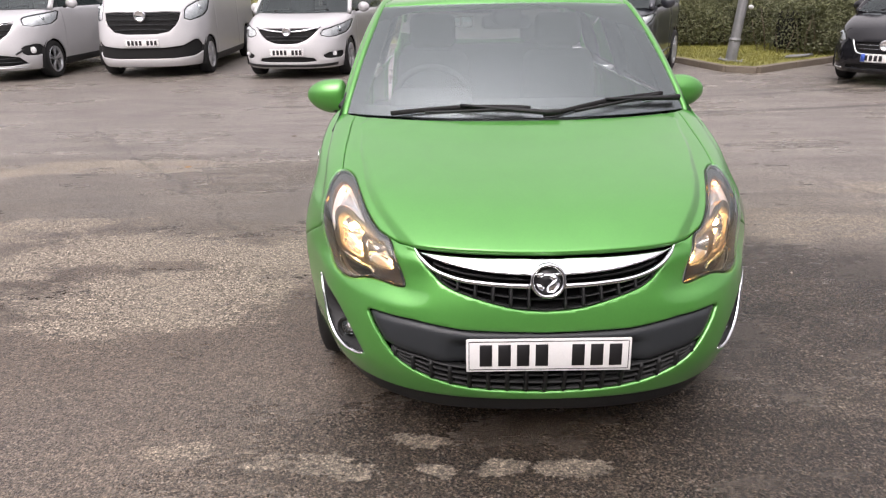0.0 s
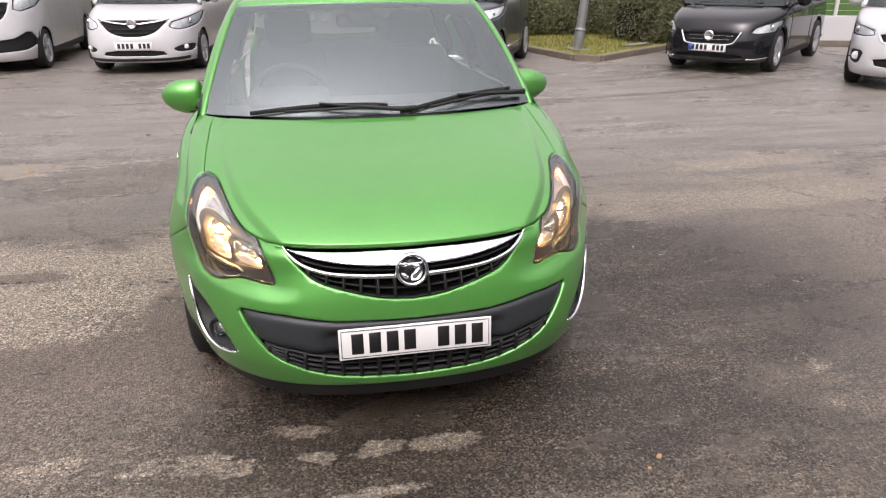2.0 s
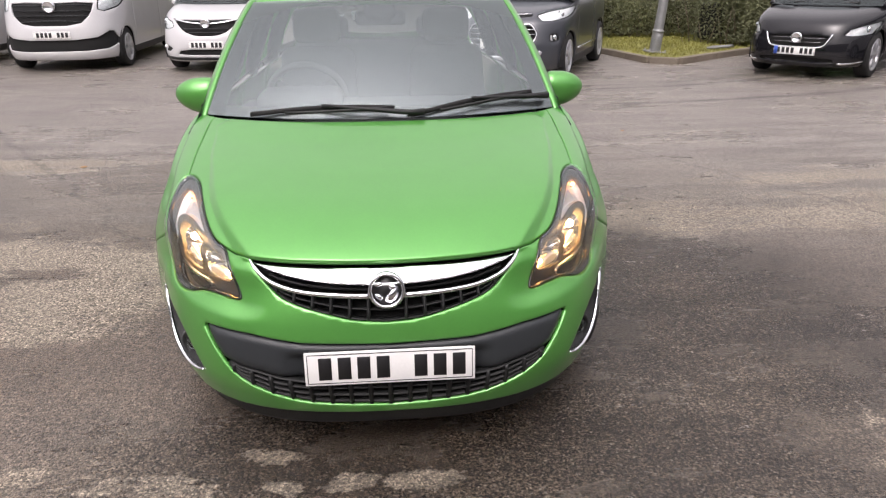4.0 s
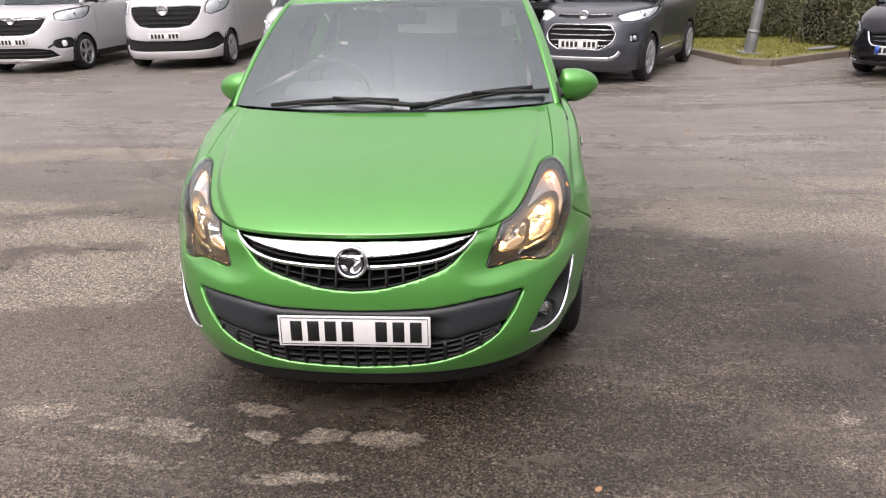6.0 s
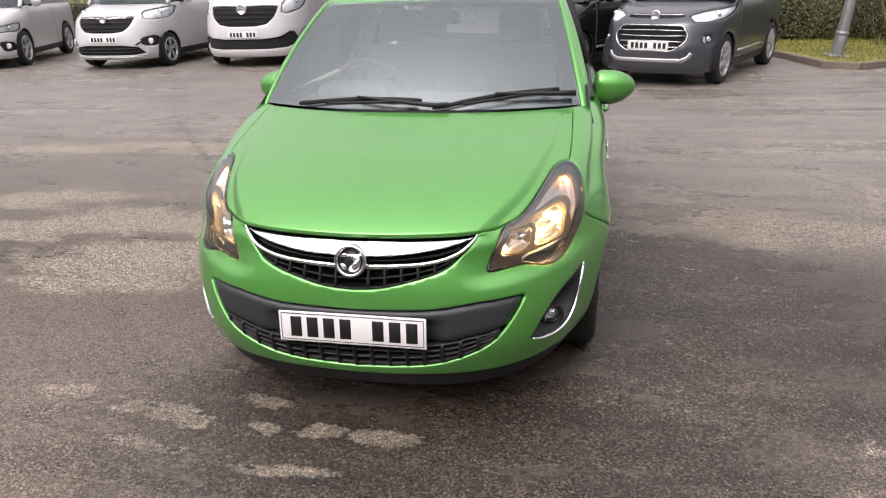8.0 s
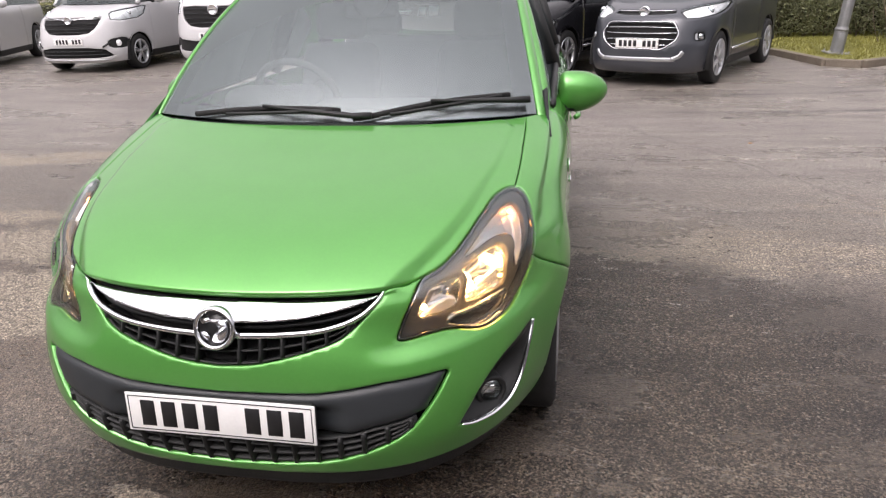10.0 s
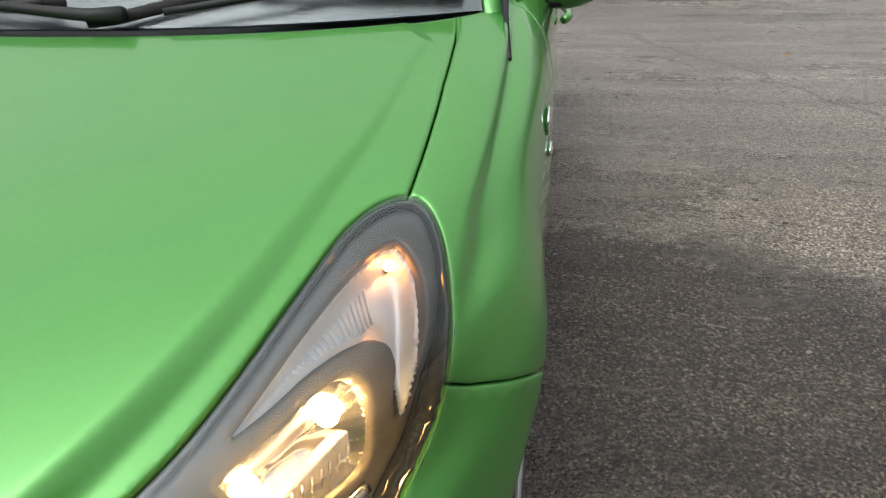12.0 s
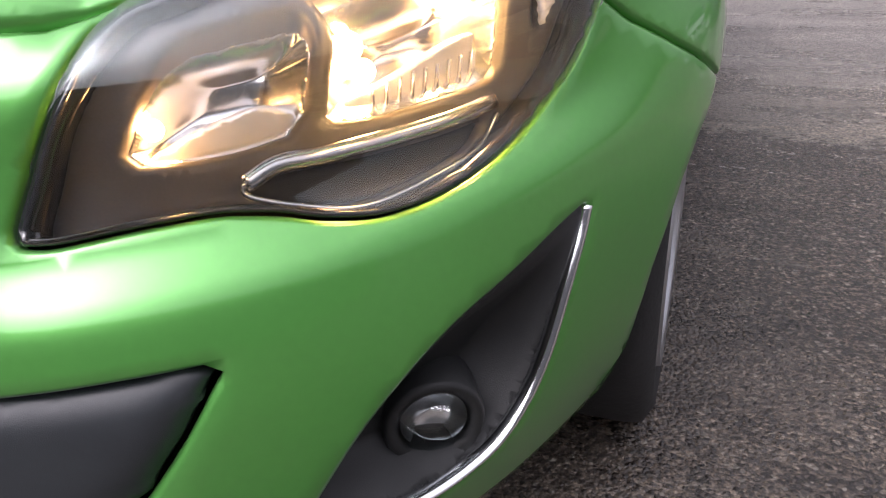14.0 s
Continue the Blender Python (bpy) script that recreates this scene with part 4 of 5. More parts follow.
# ---- flanks, greenhouse, cabin ----
LEN = 3.99
for s in (1, -1):
    side = Side(front, s, LEN)
    top, sill = 1.0, side.level(0.26)
    arch = [(3.35 + 0.36 * math.cos(a), side.level(max(0.2, 0.30 + 0.36 * math.sin(a)))) for a in np.linspace(-0.2, math.pi + 0.2, 24)]
    for nm, y1, y2, holes in (("front_door", 1.255, 2.32, []), ("rear_door", 2.327, 3.10, [arch]), ("rear_quarter", 3.107, LEN - 0.06, [arch])):
        o = [(y1, sill), (y2, sill), (y2, top), (y1, top)]
        d = panel(side, nm, o, holes, GREEN, car, 0.05, flange=0.02)
        if s < 0:
            d.data.flip_normals()
        if "door" in nm:
            c = side.at(np.array([[y2 - 0.14, side.level(0.80)]]), 0.02)[0]
            vs, fs = tube([c + np.array([0, -0.10, 0]), c + np.array([s * 0.012, -0.05, 0]), c + np.array([s * 0.012, 0.05, 0]), c + np.array([0, 0.10, 0])], 0.013, 10)
            piece("door_handle", vs, fs, GREEN, d, "green door handle")
    panel(side, "sill", [(1.22, side.level(0.19)), (3.02, side.level(0.19)), (3.02, sill - 0.004), (1.22, sill - 0.004)], [], PLASTIC, car, 0.06, off=-0.01)
    # chrome-ringed side repeater
    for uu, vv, rz, ry in ((0.874, 0.652, 0.026, 0.034), (0.880, 0.604, 0.012, 0.026)):
        c = front.at(np.array([[s * uu, vv]]), 0.002)[0]
        part("side_repeater", ball_bm(0.006, ry, rz, Matrix.Translation(c), 16), CHROME, car, "clear chrome-edged side repeater")
    # pillars, rails and side glass
    belt0, belt1 = np.array([s * 0.775, 1.18, 0.99]), np.array([s * 0.73, 3.55, 1.06])
    rail = spline([(s * 0.760, 1.24, 0.960), (s * 0.735, 1.36, 1.090), (s * 0.675, 1.58, 1.270), (s * 0.615, 1.80, 1.400), (s * 0.585, 2.1, 1.445), (s * 0.58, 2.7, 1.445), (s * 0.575, 3.3, 1.40), (s * 0.60, 3.7, 1.22), (s * 0.66, 3.86, 1.02)], 8)
    vs, fs = tube(rail, 0.024, 10, 1.0)
    piece("roof_rail", vs, fs, GREEN, car, "green windscreen pillar and roof rail")
    lowc = np.array([belt0 + (belt1 - belt0) * k for k in np.linspace(0.05, 0.98, 25)])
    highc = np.array([[np.interp(y, rail[:, 1], rail[:, 0]) , y, np.interp(y, rail[:, 1], rail[:, 2]) - 0.02] for y in np.linspace(1.30, 3.45, 25)])
    sheet(ruled(lowc, highc, 6, (s * 0.02, 0, 0)), "side_window", SIDEGLASS, car, "grey-tinted side windows")
    vs, fs = tube(lowc + np.array([s * 0.012, 0, 0.0]), 0.014, 8)
    piece("window_seal", vs, fs, PLASTIC, car, "black window seal")
    for y in (2.32, 3.08):
        vs, fs = tube([(s * np.interp(y, [1.18, 3.55], [0.785, 0.74]), y, 1.0), (s * 0.60, y + 0.05, 1.43)], 0.035, 8)
        piece("door_pillar", vs, fs, PLASTIC, car)
    # quarter-light triangle by the mirror
    vs, fs = tube([(s * 0.790, 1.03, 0.932), (s * 0.769, 1.16, 0.976), (s * 0.750, 1.36, 1.075), (s * 0.683, 1.56, 1.26)], [0.004, 0.009, 0.013, 0.014], 8)
    piece("window_trim", vs, fs, PLASTIC, car)
    low_q = [(s * (0.788 - 0.025 * k), 1.035 + 0.48 * k, 0.930 + 0.065 * k) for k in np.linspace(0, 1, 8)]
    high_q = [(s * (0.788 - 0.105 * k), 1.035 + 0.52 * k, 0.934 + 0.32 * k) for k in np.linspace(0, 1, 8)]
    sheet(ruled(low_q, high_q, 4), "quarter_light", DARKGLASS, car, "small dark quarter light")
    # door mirror
    mir = new("door_mirror")
    mir.parent = car
    bm = ball_bm(0.120, 0.062, 0.084, Matrix.Translation((s * 0.882, 1.63, 0.992)) @ pose(0, 0, 0, 0, s * 6, s * 10), 32)
    for v in bm.verts:
        inward = (0.882 - s * v.co.x) / 0.112
        if inward > 0:
            v.co.x = s * (0.882 - 0.085 * min(inward, 1) ** 0.6)
            v.co.z = 0.992 + (v.co.z - 0.992) * (1 + 0.35 * min(inward, 0.8) ** 2)
        else:
            v.co.z = 0.992 + (v.co.z - 0.992) * (1 + 0.12 * inward) + 0.010 * inward * -1
        if v.co.y > 1.655:
            v.co.y = 1.655 + 0.12 * (v.co.y - 1.655)
    part("mirror_cap", bm, GREEN, mir, "green mirror housing")
    part("mirror_glass", ball_bm(0.09, 0.004, 0.066, Matrix.Translation((s * 0.882, 1.668, 0.992)), 24), CHROME, mir, "mirror glass")
    vs, fs = tube([(s * 0.775, 1.55, 0.875), (s * 0.795, 1.58, 0.915), (s * 0.84, 1.62, 0.955)], [0.034, 0.027, 0.024], 10)
    piece("mirror_arm", vs, fs, PLASTIC, mir, "black mirror arm")
    part("mirror_base", ball_bm(0.055, 0.045, 0.018, Matrix.Translation((s * 0.845, 1.632, 0.928)), 20), PLASTIC, mir, "black mirror underside")
    wheel(car, s * 0.748, wheel_y, wheel_r, 0.19, 5, ALLOY, s)
    wheel(car, s * 0.735, 3.345, wheel_r, 0.19, 5, ALLOY, s)
    # arch liners
    for y in (wheel_y, 3.345):
        a = np.linspace(-0.08, math.pi + 0.08, 24)
        c1 = [(s * 0.50, y + 0.35 * math.cos(k), 0.30 + 0.35 * math.sin(k)) for k in a]
        c2 = [(s * 0.775, y + 0.35 * math.cos(k), 0.30 + 0.35 * math.sin(k)) for k in a]
        sheet([c1, c2], "arch_liner", VOID, car)
        sheet(ruled(c1, [(s * 0.50, y, 0.3)] * 24, 2), "arch_liner", VOID, car)

# windscreen: cowl line below, header above
xs = np.linspace(-1, 1, 41)
bottom = np.array([(0.735 * k, 0.985 + 0.15 * abs(k) ** 2.2, 0.985 + 0.005 * k * k) for k in xs])
header = np.array([(0.60 * k, 1.60 + 0.13 * abs(k) ** 2.2, 1.428 - 0.018 * k * k) for k in xs])
sheet(ruled(bottom, header, 20, (0, -0.03, 0.025)), "windscreen", GLASS, car, "grey reflecting windscreen")
glass_rows = np.array(ruled(bottom, header, 40, (0, -0.03, 0.025)))
inn = np.array([0, 0.004, -0.0035])
sheet(glass_rows[:, :3] + inn, "frit_edge", FRIT, car, "black glass edge")
sheet(glass_rows[:, -3:] + inn, "frit_edge", FRIT, car, "black glass edge")
sheet(glass_rows[:4] + inn, "frit_edge", FRIT, car, "black glass edge")
sheet(glass_rows[-2:] + inn, "frit_edge", FRIT, car, "black glass edge")
for s in (1, -1):
    edge_row = glass_rows[:, -1 if s > 0 else 0]
    ext = edge_row[:1] + np.array([[s * 0.004, -0.02, -0.03]])
    e = np.concatenate([ext, edge_row])
    outer_e = e + np.array([s * 0.030, 0.085, -0.012])
    sheet([e + np.array([s * 0.001, 0.004, -0.004]), e + np.array([s * 0.004, 0.0, 0.008]), (e + outer_e) / 2 + np.array([s * 0.016, -0.012, 0.010]), outer_e, outer_e + np.array([-s * 0.01, 0.01, -0.02])], "windscreen_pillar", GREEN, car, "green windscreen pillar")
cowl = np.array([(0.735 * k, 0.935 + 0.17 * abs(k) ** 2.2, 0.966 - 0.004 * k * k) for k in xs])
sheet([cowl, (cowl + bottom) / 2 + np.array([0, 0, -0.012]), bottom + np.array([0, 0.005, -0.012])], "scuttle", PLASTIC, car, "black plastic scuttle panel", 0.004)
# wipers
def on_glass(x, k, lift=0.012):
    j = min(k * 39, 38.999)
    i = int(j)
    f = j - i
    row = glass_rows[i] * (1 - f) + glass_rows[i + 1] * f
    return np.array([np.interp(x, row[:, 0], row[:, c]) for c in range(3)]) + lift * np.array([0, -0.6, 0.8])


for a, b, piv in (((-0.54, 0.0), (0.05, 0.050), (0.17, -0.01)), ((0.10, -0.01), (0.64, 0.105), (0.71, 0.05))):
    wiper = new("wiper")
    wiper.parent = car
    vs, fs = tube([on_glass(a[0] + (b[0] - a[0]) * k, max(a[1] + (b[1] - a[1]) * k + 0.03 * math.sin(k * math.pi), 0.0), 0.016) for k in np.linspace(0, 1, 12)], 0.0055, 8, 1.8)
    piece("blade", vs, fs, RUBBER, wiper, "black wiper blade")
    vs, fs = tube([on_glass(a[0] + (b[0] - a[0]) * k, max(a[1] + (b[1] - a[1]) * k - 0.012, 0.0), 0.030) for k in np.linspace(0.25, 0.95, 10)], 0.0045, 8, 1.4)
    piece("blade_spring", vs, fs, GRATE, wiper)
    mid = ((a[0] + b[0]) / 2, (a[1] + b[1]) / 2 + 0.03)
    vs, fs = tube([on_glass(mid[0] + (piv[0] - mid[0]) * k, max(mid[1] + (piv[1] - mid[1]) * k, 0.0), 0.032) for k in np.linspace(0, 1, 8)], [0.006] * 3 + [0.008, 0.009, 0.010, 0.011, 0.014], 8)
    piece("arm", vs, fs, GRATE, wiper, "black wiper arm")
piece("dash_paper", *tube([on_glass(0.40 + 0.09 * k, 0.07, -0.03) for k in (0, 1)], 0.009, 4), PAPER, car, "folded white paper on the dashboard")
# roof, tail, floor
rr = []
for y, z, w in ((1.60, 1.428, 0.60), (1.8, 1.455, 0.60), (2.2, 1.485, 0.59), (2.8, 1.48, 0.58), (3.3, 1.435, 0.575), (3.45, 1.415, 0.575)):
    rr.append([(w * k, y + (0.13 * abs(k) ** 2.2 if y < 1.7 else 0), z - 0.03 * k * k) for k in xs])
sheet(rr, "roof", GREEN, car, thick=0.03)
sheet(ruled([(0.575 * k, 3.46, 1.41 - 0.03 * k * k) for k in xs], [(0.66 * k, 3.86, 1.04) for k in xs], 5), "rear_window", SIDEGLASS, car, "grey-tinted rear window")
sheet(ruled([(0.69 * k, 3.87, 1.03) for k in xs], [(0.74 * k, 3.97, 0.62) for k in xs], 5) + ruled([(0.76 * k, 3.99, 0.60) for k in xs], [(0.74 * k, 3.93, 0.25) for k in xs], 5), "tailgate", GREEN, car)
part("floor_pan", box_bm(1.45, 3.3, 0.05, pose(0, 2.05, 0.24), 0.02), VOID, car)
part("dashboard", box_bm(1.36, 0.50, 0.22, pose(0, 1.34, 0.875), 0.07, 4), CABIN, car, "dark dashboard")
part("instrument_hood", box_bm(0.38, 0.22, 0.10, pose(-0.37, 1.40, 1.00), 0.045, 4), CABIN, car)
wm = Matrix.Translation((-0.37, 1.66, 0.97)) @ pose(0, 0, 0, -62)
vs, fs = tube([wm @ Vector((0.185 * math.cos(a), 0.185 * math.sin(a), 0)) for a in np.linspace(0, 2 * math.pi, 41)[:-1]], 0.016, 10, closed=True)
sw = piece("steering_wheel", vs, fs, CABIN, car, "dark steering wheel")
for a in (90, 210, 330):
    part("spoke", box_bm(0.15, 0.04, 0.02, wm @ pose(0, 0, 0, 0, 0, a) @ pose(0.09, 0, 0), 0.008), CABIN, sw)
part("airbag_cover", ball_bm(0.075, 0.07, 0.03, wm), CABIN, sw)
for x in (-0.37, 0.37):
    seat = new("front_seat")
    seat.parent = car
    part("cushion", box_bm(0.50, 0.50, 0.16, pose(x, 1.95, 0.56, 6), 0.06, 3), FABRIC, seat)
    part("backrest", box_bm(0.48, 0.14, 0.60, pose(x, 2.26, 0.86, -16), 0.06, 3, 0.85), FABRIC, seat)
    part("headrest", box_bm(0.27, 0.10, 0.19, pose(x, 2.38, 1.255, -14), 0.045, 3), FABRIC, seat)
part("rear_bench", box_bm(1.20, 0.16, 0.62, pose(0, 3.05, 0.82, -18), 0.06, 3), FABRIC, car)
for x in (-0.36, 0.36):
    part("headrest", box_bm(0.26, 0.09, 0.14, pose(x, 3.15, 1.19, -14), 0.04, 3), FABRIC, car)
part("rear_view_mirror", box_bm(0.24, 0.035, 0.065, pose(0, 1.66, 1.335, -10), 0.02, 3), CABIN, car, "dark interior mirror")
part("mirror_mount", ball_bm(0.075, 0.05, 0.06, pose(0, 1.655, 1.365, -30), 24), CABIN, car, "dark sensor cover above the mirror")
for i, (x, w, h) in enumerate(((-0.50, 0.07, 0.012), (-0.42, 0.05, 0.05), (-0.33, 0.10, 0.012), (-0.20, 0.05, 0.05), (-0.12, 0.07, 0.06))):
    part("window_lettering", box_bm(w, 0.004, h, pose(x, 3.640, 1.225, -47), 0.001), PAPER, car, "white lettering on the rear window")


# ---- parked cars ----
LAMPCOVER = glass("lamp_cover", (0.97, 0.98, 0.98), 1.3)
LAMPGREY = mat("lamp_interior", (0.78, 0.79, 0.80), 0.35, 0.15, noise_scale=14, vary=0.35)
def parked_car(name, label, axle, yaw, half, length, wheelbase, overhang, rise, paint, spec, roof=1.5, wheel_rad=0.32, bumper=None, rim=None, blue=False):
    """A parked vehicle from its front-axle centre and heading; spec holds outlines as seen from its front, in metres."""
    th = radians(yaw)
    fwd = Vector((math.sin(th), -math.cos(th), 0))
    root = new(name)
    root.matrix_world = Matrix.Translation(Vector((*axle, 0)) + fwd * overhang) @ pose(0, 0, 0, 0, 0, yaw)
    tagged(root, label, spec.get("category", "car"), "parked cars")
    f = [(0.155, 0.09, 0.93, 3.6, 0.17), (0.27, 0.01, 0.98, 3.6, 0.28), (0.45, 0.0, 1.0, 3.5, 0.46), (0.60, 0.02, 1.0, 3.3, 0.63), (0.74, 0.06, 1.0, 3.1, 0.79), (0.84, 0.13, 0.995, 2.9, 0.90), (0.92, 0.33, 0.98, 2.7, 0.98), (0.99, 0.65, 0.96, 2.6, 1.03), (1.04, 0.90, 0.93, 2.6, 1.06)]
    door = overhang + 0.45
    sh = Shell([(z * (1 + (rise - 1) * min(1, z)), y * min(1, door / 1.2), w * half, n, zs * (1 + (rise - 1) * min(1, zs))) for z, y, w, n, zs in f], door, 81, 81, (half + door * 0.8, 1.45))
    arch = [sh.find_side(overhang + (wheel_rad + 0.035) * math.cos(a), max(0.18, wheel_rad + (wheel_rad + 0.035) * math.sin(a))) for a in np.linspace(-0.2, math.pi + 0.2, 18)]
    arch = np.array(arch + [(arch[-1][0], -0.03), (arch[0][0], -0.03)])
    openings, fills = [arch, flip(arch)], []
    for nm, pts, mt, kind in spec["shapes"]:
        for s in ((1, -1) if kind != "whole" else (1,)):
            o = rounded(sh.find([(s * x, z) for x, z in pts]), 1)
            openings.append(o)
            fills.append((nm, o, mt))
    body = panel(sh, "body", [(-1, 0.03), (1, 0.03), (1, 1), (0, 1), (-1, 1)], openings, paint, root, 0.06, flange=0.02)
    for nm, o, mt in fills:
        if mt is LENS:
            lamp = panel(sh, "headlamp", grown(o, 0.004), [], LAMPGREY, root, 0.03, off=-0.022, flange=0, label="headlamp")
            panel(sh, "lens", o, [], LAMPCOVER, lamp, 0.05, off=0.0, flange=0)
            c = sh.at(o.mean(0)[None], -0.03)[0]
            part("bulb", ball_bm(0.05, 0.03, 0.05, Matrix.Translation(c), 14), CHROME, lamp)
            panel(sh, "rim", o, [grown(o, -0.012)], PLASTIC, lamp, 0.03, off=-0.004, flange=0.03)
        else:
            panel(sh, nm, grown(o, 0.004), [], VOID if "grille" in nm else mt, root, 0.05, off=-0.03, flange=0.0)
    for z, x, w, mt in spec.get("bars", ()):
        o = sh.find([(k, z) for k in np.linspace(-x, x, 13)])
        o[:, 0] = np.linspace(o[0, 0], o[-1, 0], 13)
        o[:, 1] = np.polyval(np.polyfit(o[:, 0], o[:, 1], 2), o[:, 0])
        bar(sh, o, w * 0.62, 0.02, 0.0, "grille_bar", mt, root)
    for pts, w, mt in spec.get("strips", ()):
        for s in (1, -1):
            bar(sh, spline(sh.find([(s * x, z) for x, z in pts]), 5), w, 0.016, 0.004, "trim_strip", mt, root)
    if "badge" in spec:
        z, r, mt = spec["badge"]
        c = sh.at(sh.find([(0, z)]), 0.012)[0]
        vs, fs = lathe([(0.001, -0.012), (r * 0.7, -0.012), (r * 0.75, -0.02), (r, -0.016), (r, 0.02)], 24, "y")
        piece("badge", [Vector(v) + Vector(c) for v in vs], fs, mt, root, "round maker's badge")
    for x, z, r in spec.get("fogs", ()):
        for s in (1, -1):
            c = sh.at(sh.find([(s * x, z)]), -0.012)[0]
            vs, fs = lathe([(0.001, -0.016), (r * 0.6, -0.012), (r * 0.85, -0.002), (r, -0.008), (r * 1.1, 0.03)], 18, "y")
            piece("fog_lamp", [Vector(v) + Vector(c) for v in vs], fs, LAMPGREY, root, "small round fog lamp")
    pz = spec["plate"]
    c = sh.at(sh.find([(0, pz)]), 0.014)[0]
    number_plate(root, Matrix.Translation(c), 0.58, 0.118, blue)
    for s in (1, -1):
        side = Side(sh, s, length)
        lo = side.level(0.26)
        ra = [(overhang + wheelbase + (wheel_rad + 0.06) * math.cos(a), side.level(max(0.22, wheel_rad + (wheel_rad + 0.06) * math.sin(a)))) for a in np.linspace(-0.2, math.pi + 0.2, 16)]
        cuts = np.linspace(door + 0.005, length - 0.05, 3)
        for i in range(2):
            d = panel(side, "side_door" if i == 0 else "rear_side", [(cuts[i], lo), (cuts[i + 1] - 0.006, lo), (cuts[i + 1] - 0.006, 1), (cuts[i], 1)], [ra], paint, root, 0.09, flange=0.02)
            if s < 0:
                d.data.flip_normals()
        panel(side, "sill", [(door - 0.1, side.level(0.2)), (overhang + wheelbase - 0.4, side.level(0.2)), (overhang + wheelbase - 0.4, lo + 0.05), (door - 0.1, lo + 0.05)], [], PLASTIC, root, 0.12, off=0.006)
        if spec.get("sill_trim"):
            bar(side, [(y, side.level(0.42)) for y in np.linspace(door, overhang + wheelbase - 0.45, 8)], 0.03, 0.02, 0.01, "door_trim", CHROME, root)
        wheel(root, s * (half - 0.125), overhang, wheel_rad, 0.21, spec.get("spokes", 5), rim, s)
        wheel(root, s * (half - 0.11), overhang + wheelbase, wheel_rad, 0.21, spec.get("spokes", 5), rim, s)
        for y in (overhang, overhang + wheelbase):
            a = np.linspace(-0.3, math.pi + 0.3, 16)
            c1 = [(s * (half - 0.34), y + (wheel_rad + 0.07) * math.cos(k), wheel_rad + (wheel_rad + 0.07) * math.sin(k)) for k in a]
            sheet([c1, [(s * (half - 0.03), p[1], p[2]) for p in c1]], "arch_liner", VOID, root)
            sheet(ruled(c1, [(s * (half - 0.34), y, wheel_rad)] * 16, 2), "arch_liner", VOID, root)
        belt = sh.levels[-1][4]
        wtop = sh.levels[-1][2]
        rail = spline([(s * wtop, door - 0.28, belt - 0.02), (s * wtop * 0.93, door + 0.12, belt + (roof - belt) * 0.55), (s * wtop * 0.84, door + 0.5, roof - 0.06), (s * wtop * 0.82, length * 0.62, roof), (s * wtop * 0.82, length - 0.5, roof - 0.05), (s * wtop * 0.9, length - 0.12, belt)], 6)
        vs, fs = tube(rail, 0.045, 8)
        piece("roof_rail", vs, fs, paint, root)
        ys = np.linspace(door + 0.05, length - 0.3, 15)
        sheet(ruled([(s * wtop * 0.985, y, belt + 0.0) for y in ys], [(np.interp(y, rail[:, 1], rail[:, 0]), y, np.interp(y, rail[:, 1], rail[:, 2])) for y in ys], 4), "side_window", DARKGLASS, root)
        mir = part("door_mirror", ball_bm(0.11, 0.07, 0.09, Matrix.Translation((s * (half + 0.09), door + 0.22, belt + 0.06)), 16), paint if spec.get("mirror", 1) else PLASTIC, root)
        vs, fs = tube([(s * (half - 0.06), door + 0.2, belt), (s * (half + 0.05), door + 0.22, belt + 0.03)], 0.025, 8)
        piece("arm", vs, fs, PLASTIC, mir)
    ks = np.linspace(-1, 1, 21)
    cowl_y = sh.levels[-1][1]
    base = [(wtop * 0.98 * k, cowl_y - 0.02 + (door - 0.3 - cowl_y) * abs(k) ** 2.2, sh.levels[-1][0] + 0.01) for k in ks]
    head = [(wtop * 0.83 * k, door + 0.38 + 0.1 * abs(k) ** 2, roof - 0.03) for k in ks]
    sheet(ruled(base, head, 8, (0, -0.03, 0.02)), "windscreen", DARKGLASS, root, "dark windscreen")
    sheet([head, [(wtop * 0.82 * k, length * 0.6, roof + 0.03 - 0.03 * k * k) for k in ks], [(wtop * 0.82 * k, length - 0.5, roof - 0.02 - 0.03 * k * k) for k in ks]], "roof", paint, root)
    sheet(ruled([(wtop * 0.82 * k, length - 0.5, roof - 0.02 - 0.03 * k * k) for k in ks], [(wtop * 0.9 * k, length - 0.1, belt) for k in ks], 3), "rear_window", DARKGLASS, root)
    sheet(ruled([(wtop * 0.9 * k, length - 0.1, belt) for k in ks], [(half * 0.9 * k, length, 0.3) for k in ks], 4), "tail", paint, root)
    for k in (-0.55, 0.1):
        vs, fs = tube([(wtop * k, cowl_y + 0.06, sh.levels[-1][0] + 0.04), (wtop * (k + 0.5), cowl_y + 0.07, sh.levels[-1][0] + 0.05)], 0.012, 6)
        piece("wiper", vs, fs, PLASTIC, root)
    part("cabin_floor", box_bm(half * 1.6, length - 0.7, 0.06, pose(0, length / 2, 0.28)), VOID, root)
    part("dashboard", box_bm(half * 1.5, 0.4, 0.2, pose(0, door + 0.1, sh.levels[-1][0] - 0.1), 0.05), CABIN, root)
    for x in (-0.36, 0.36):
        part("seat", box_bm(0.48, 0.16, 0.75, pose(x, door + 0.95, 0.95, -14), 0.06), FABRIC, root)
    return root


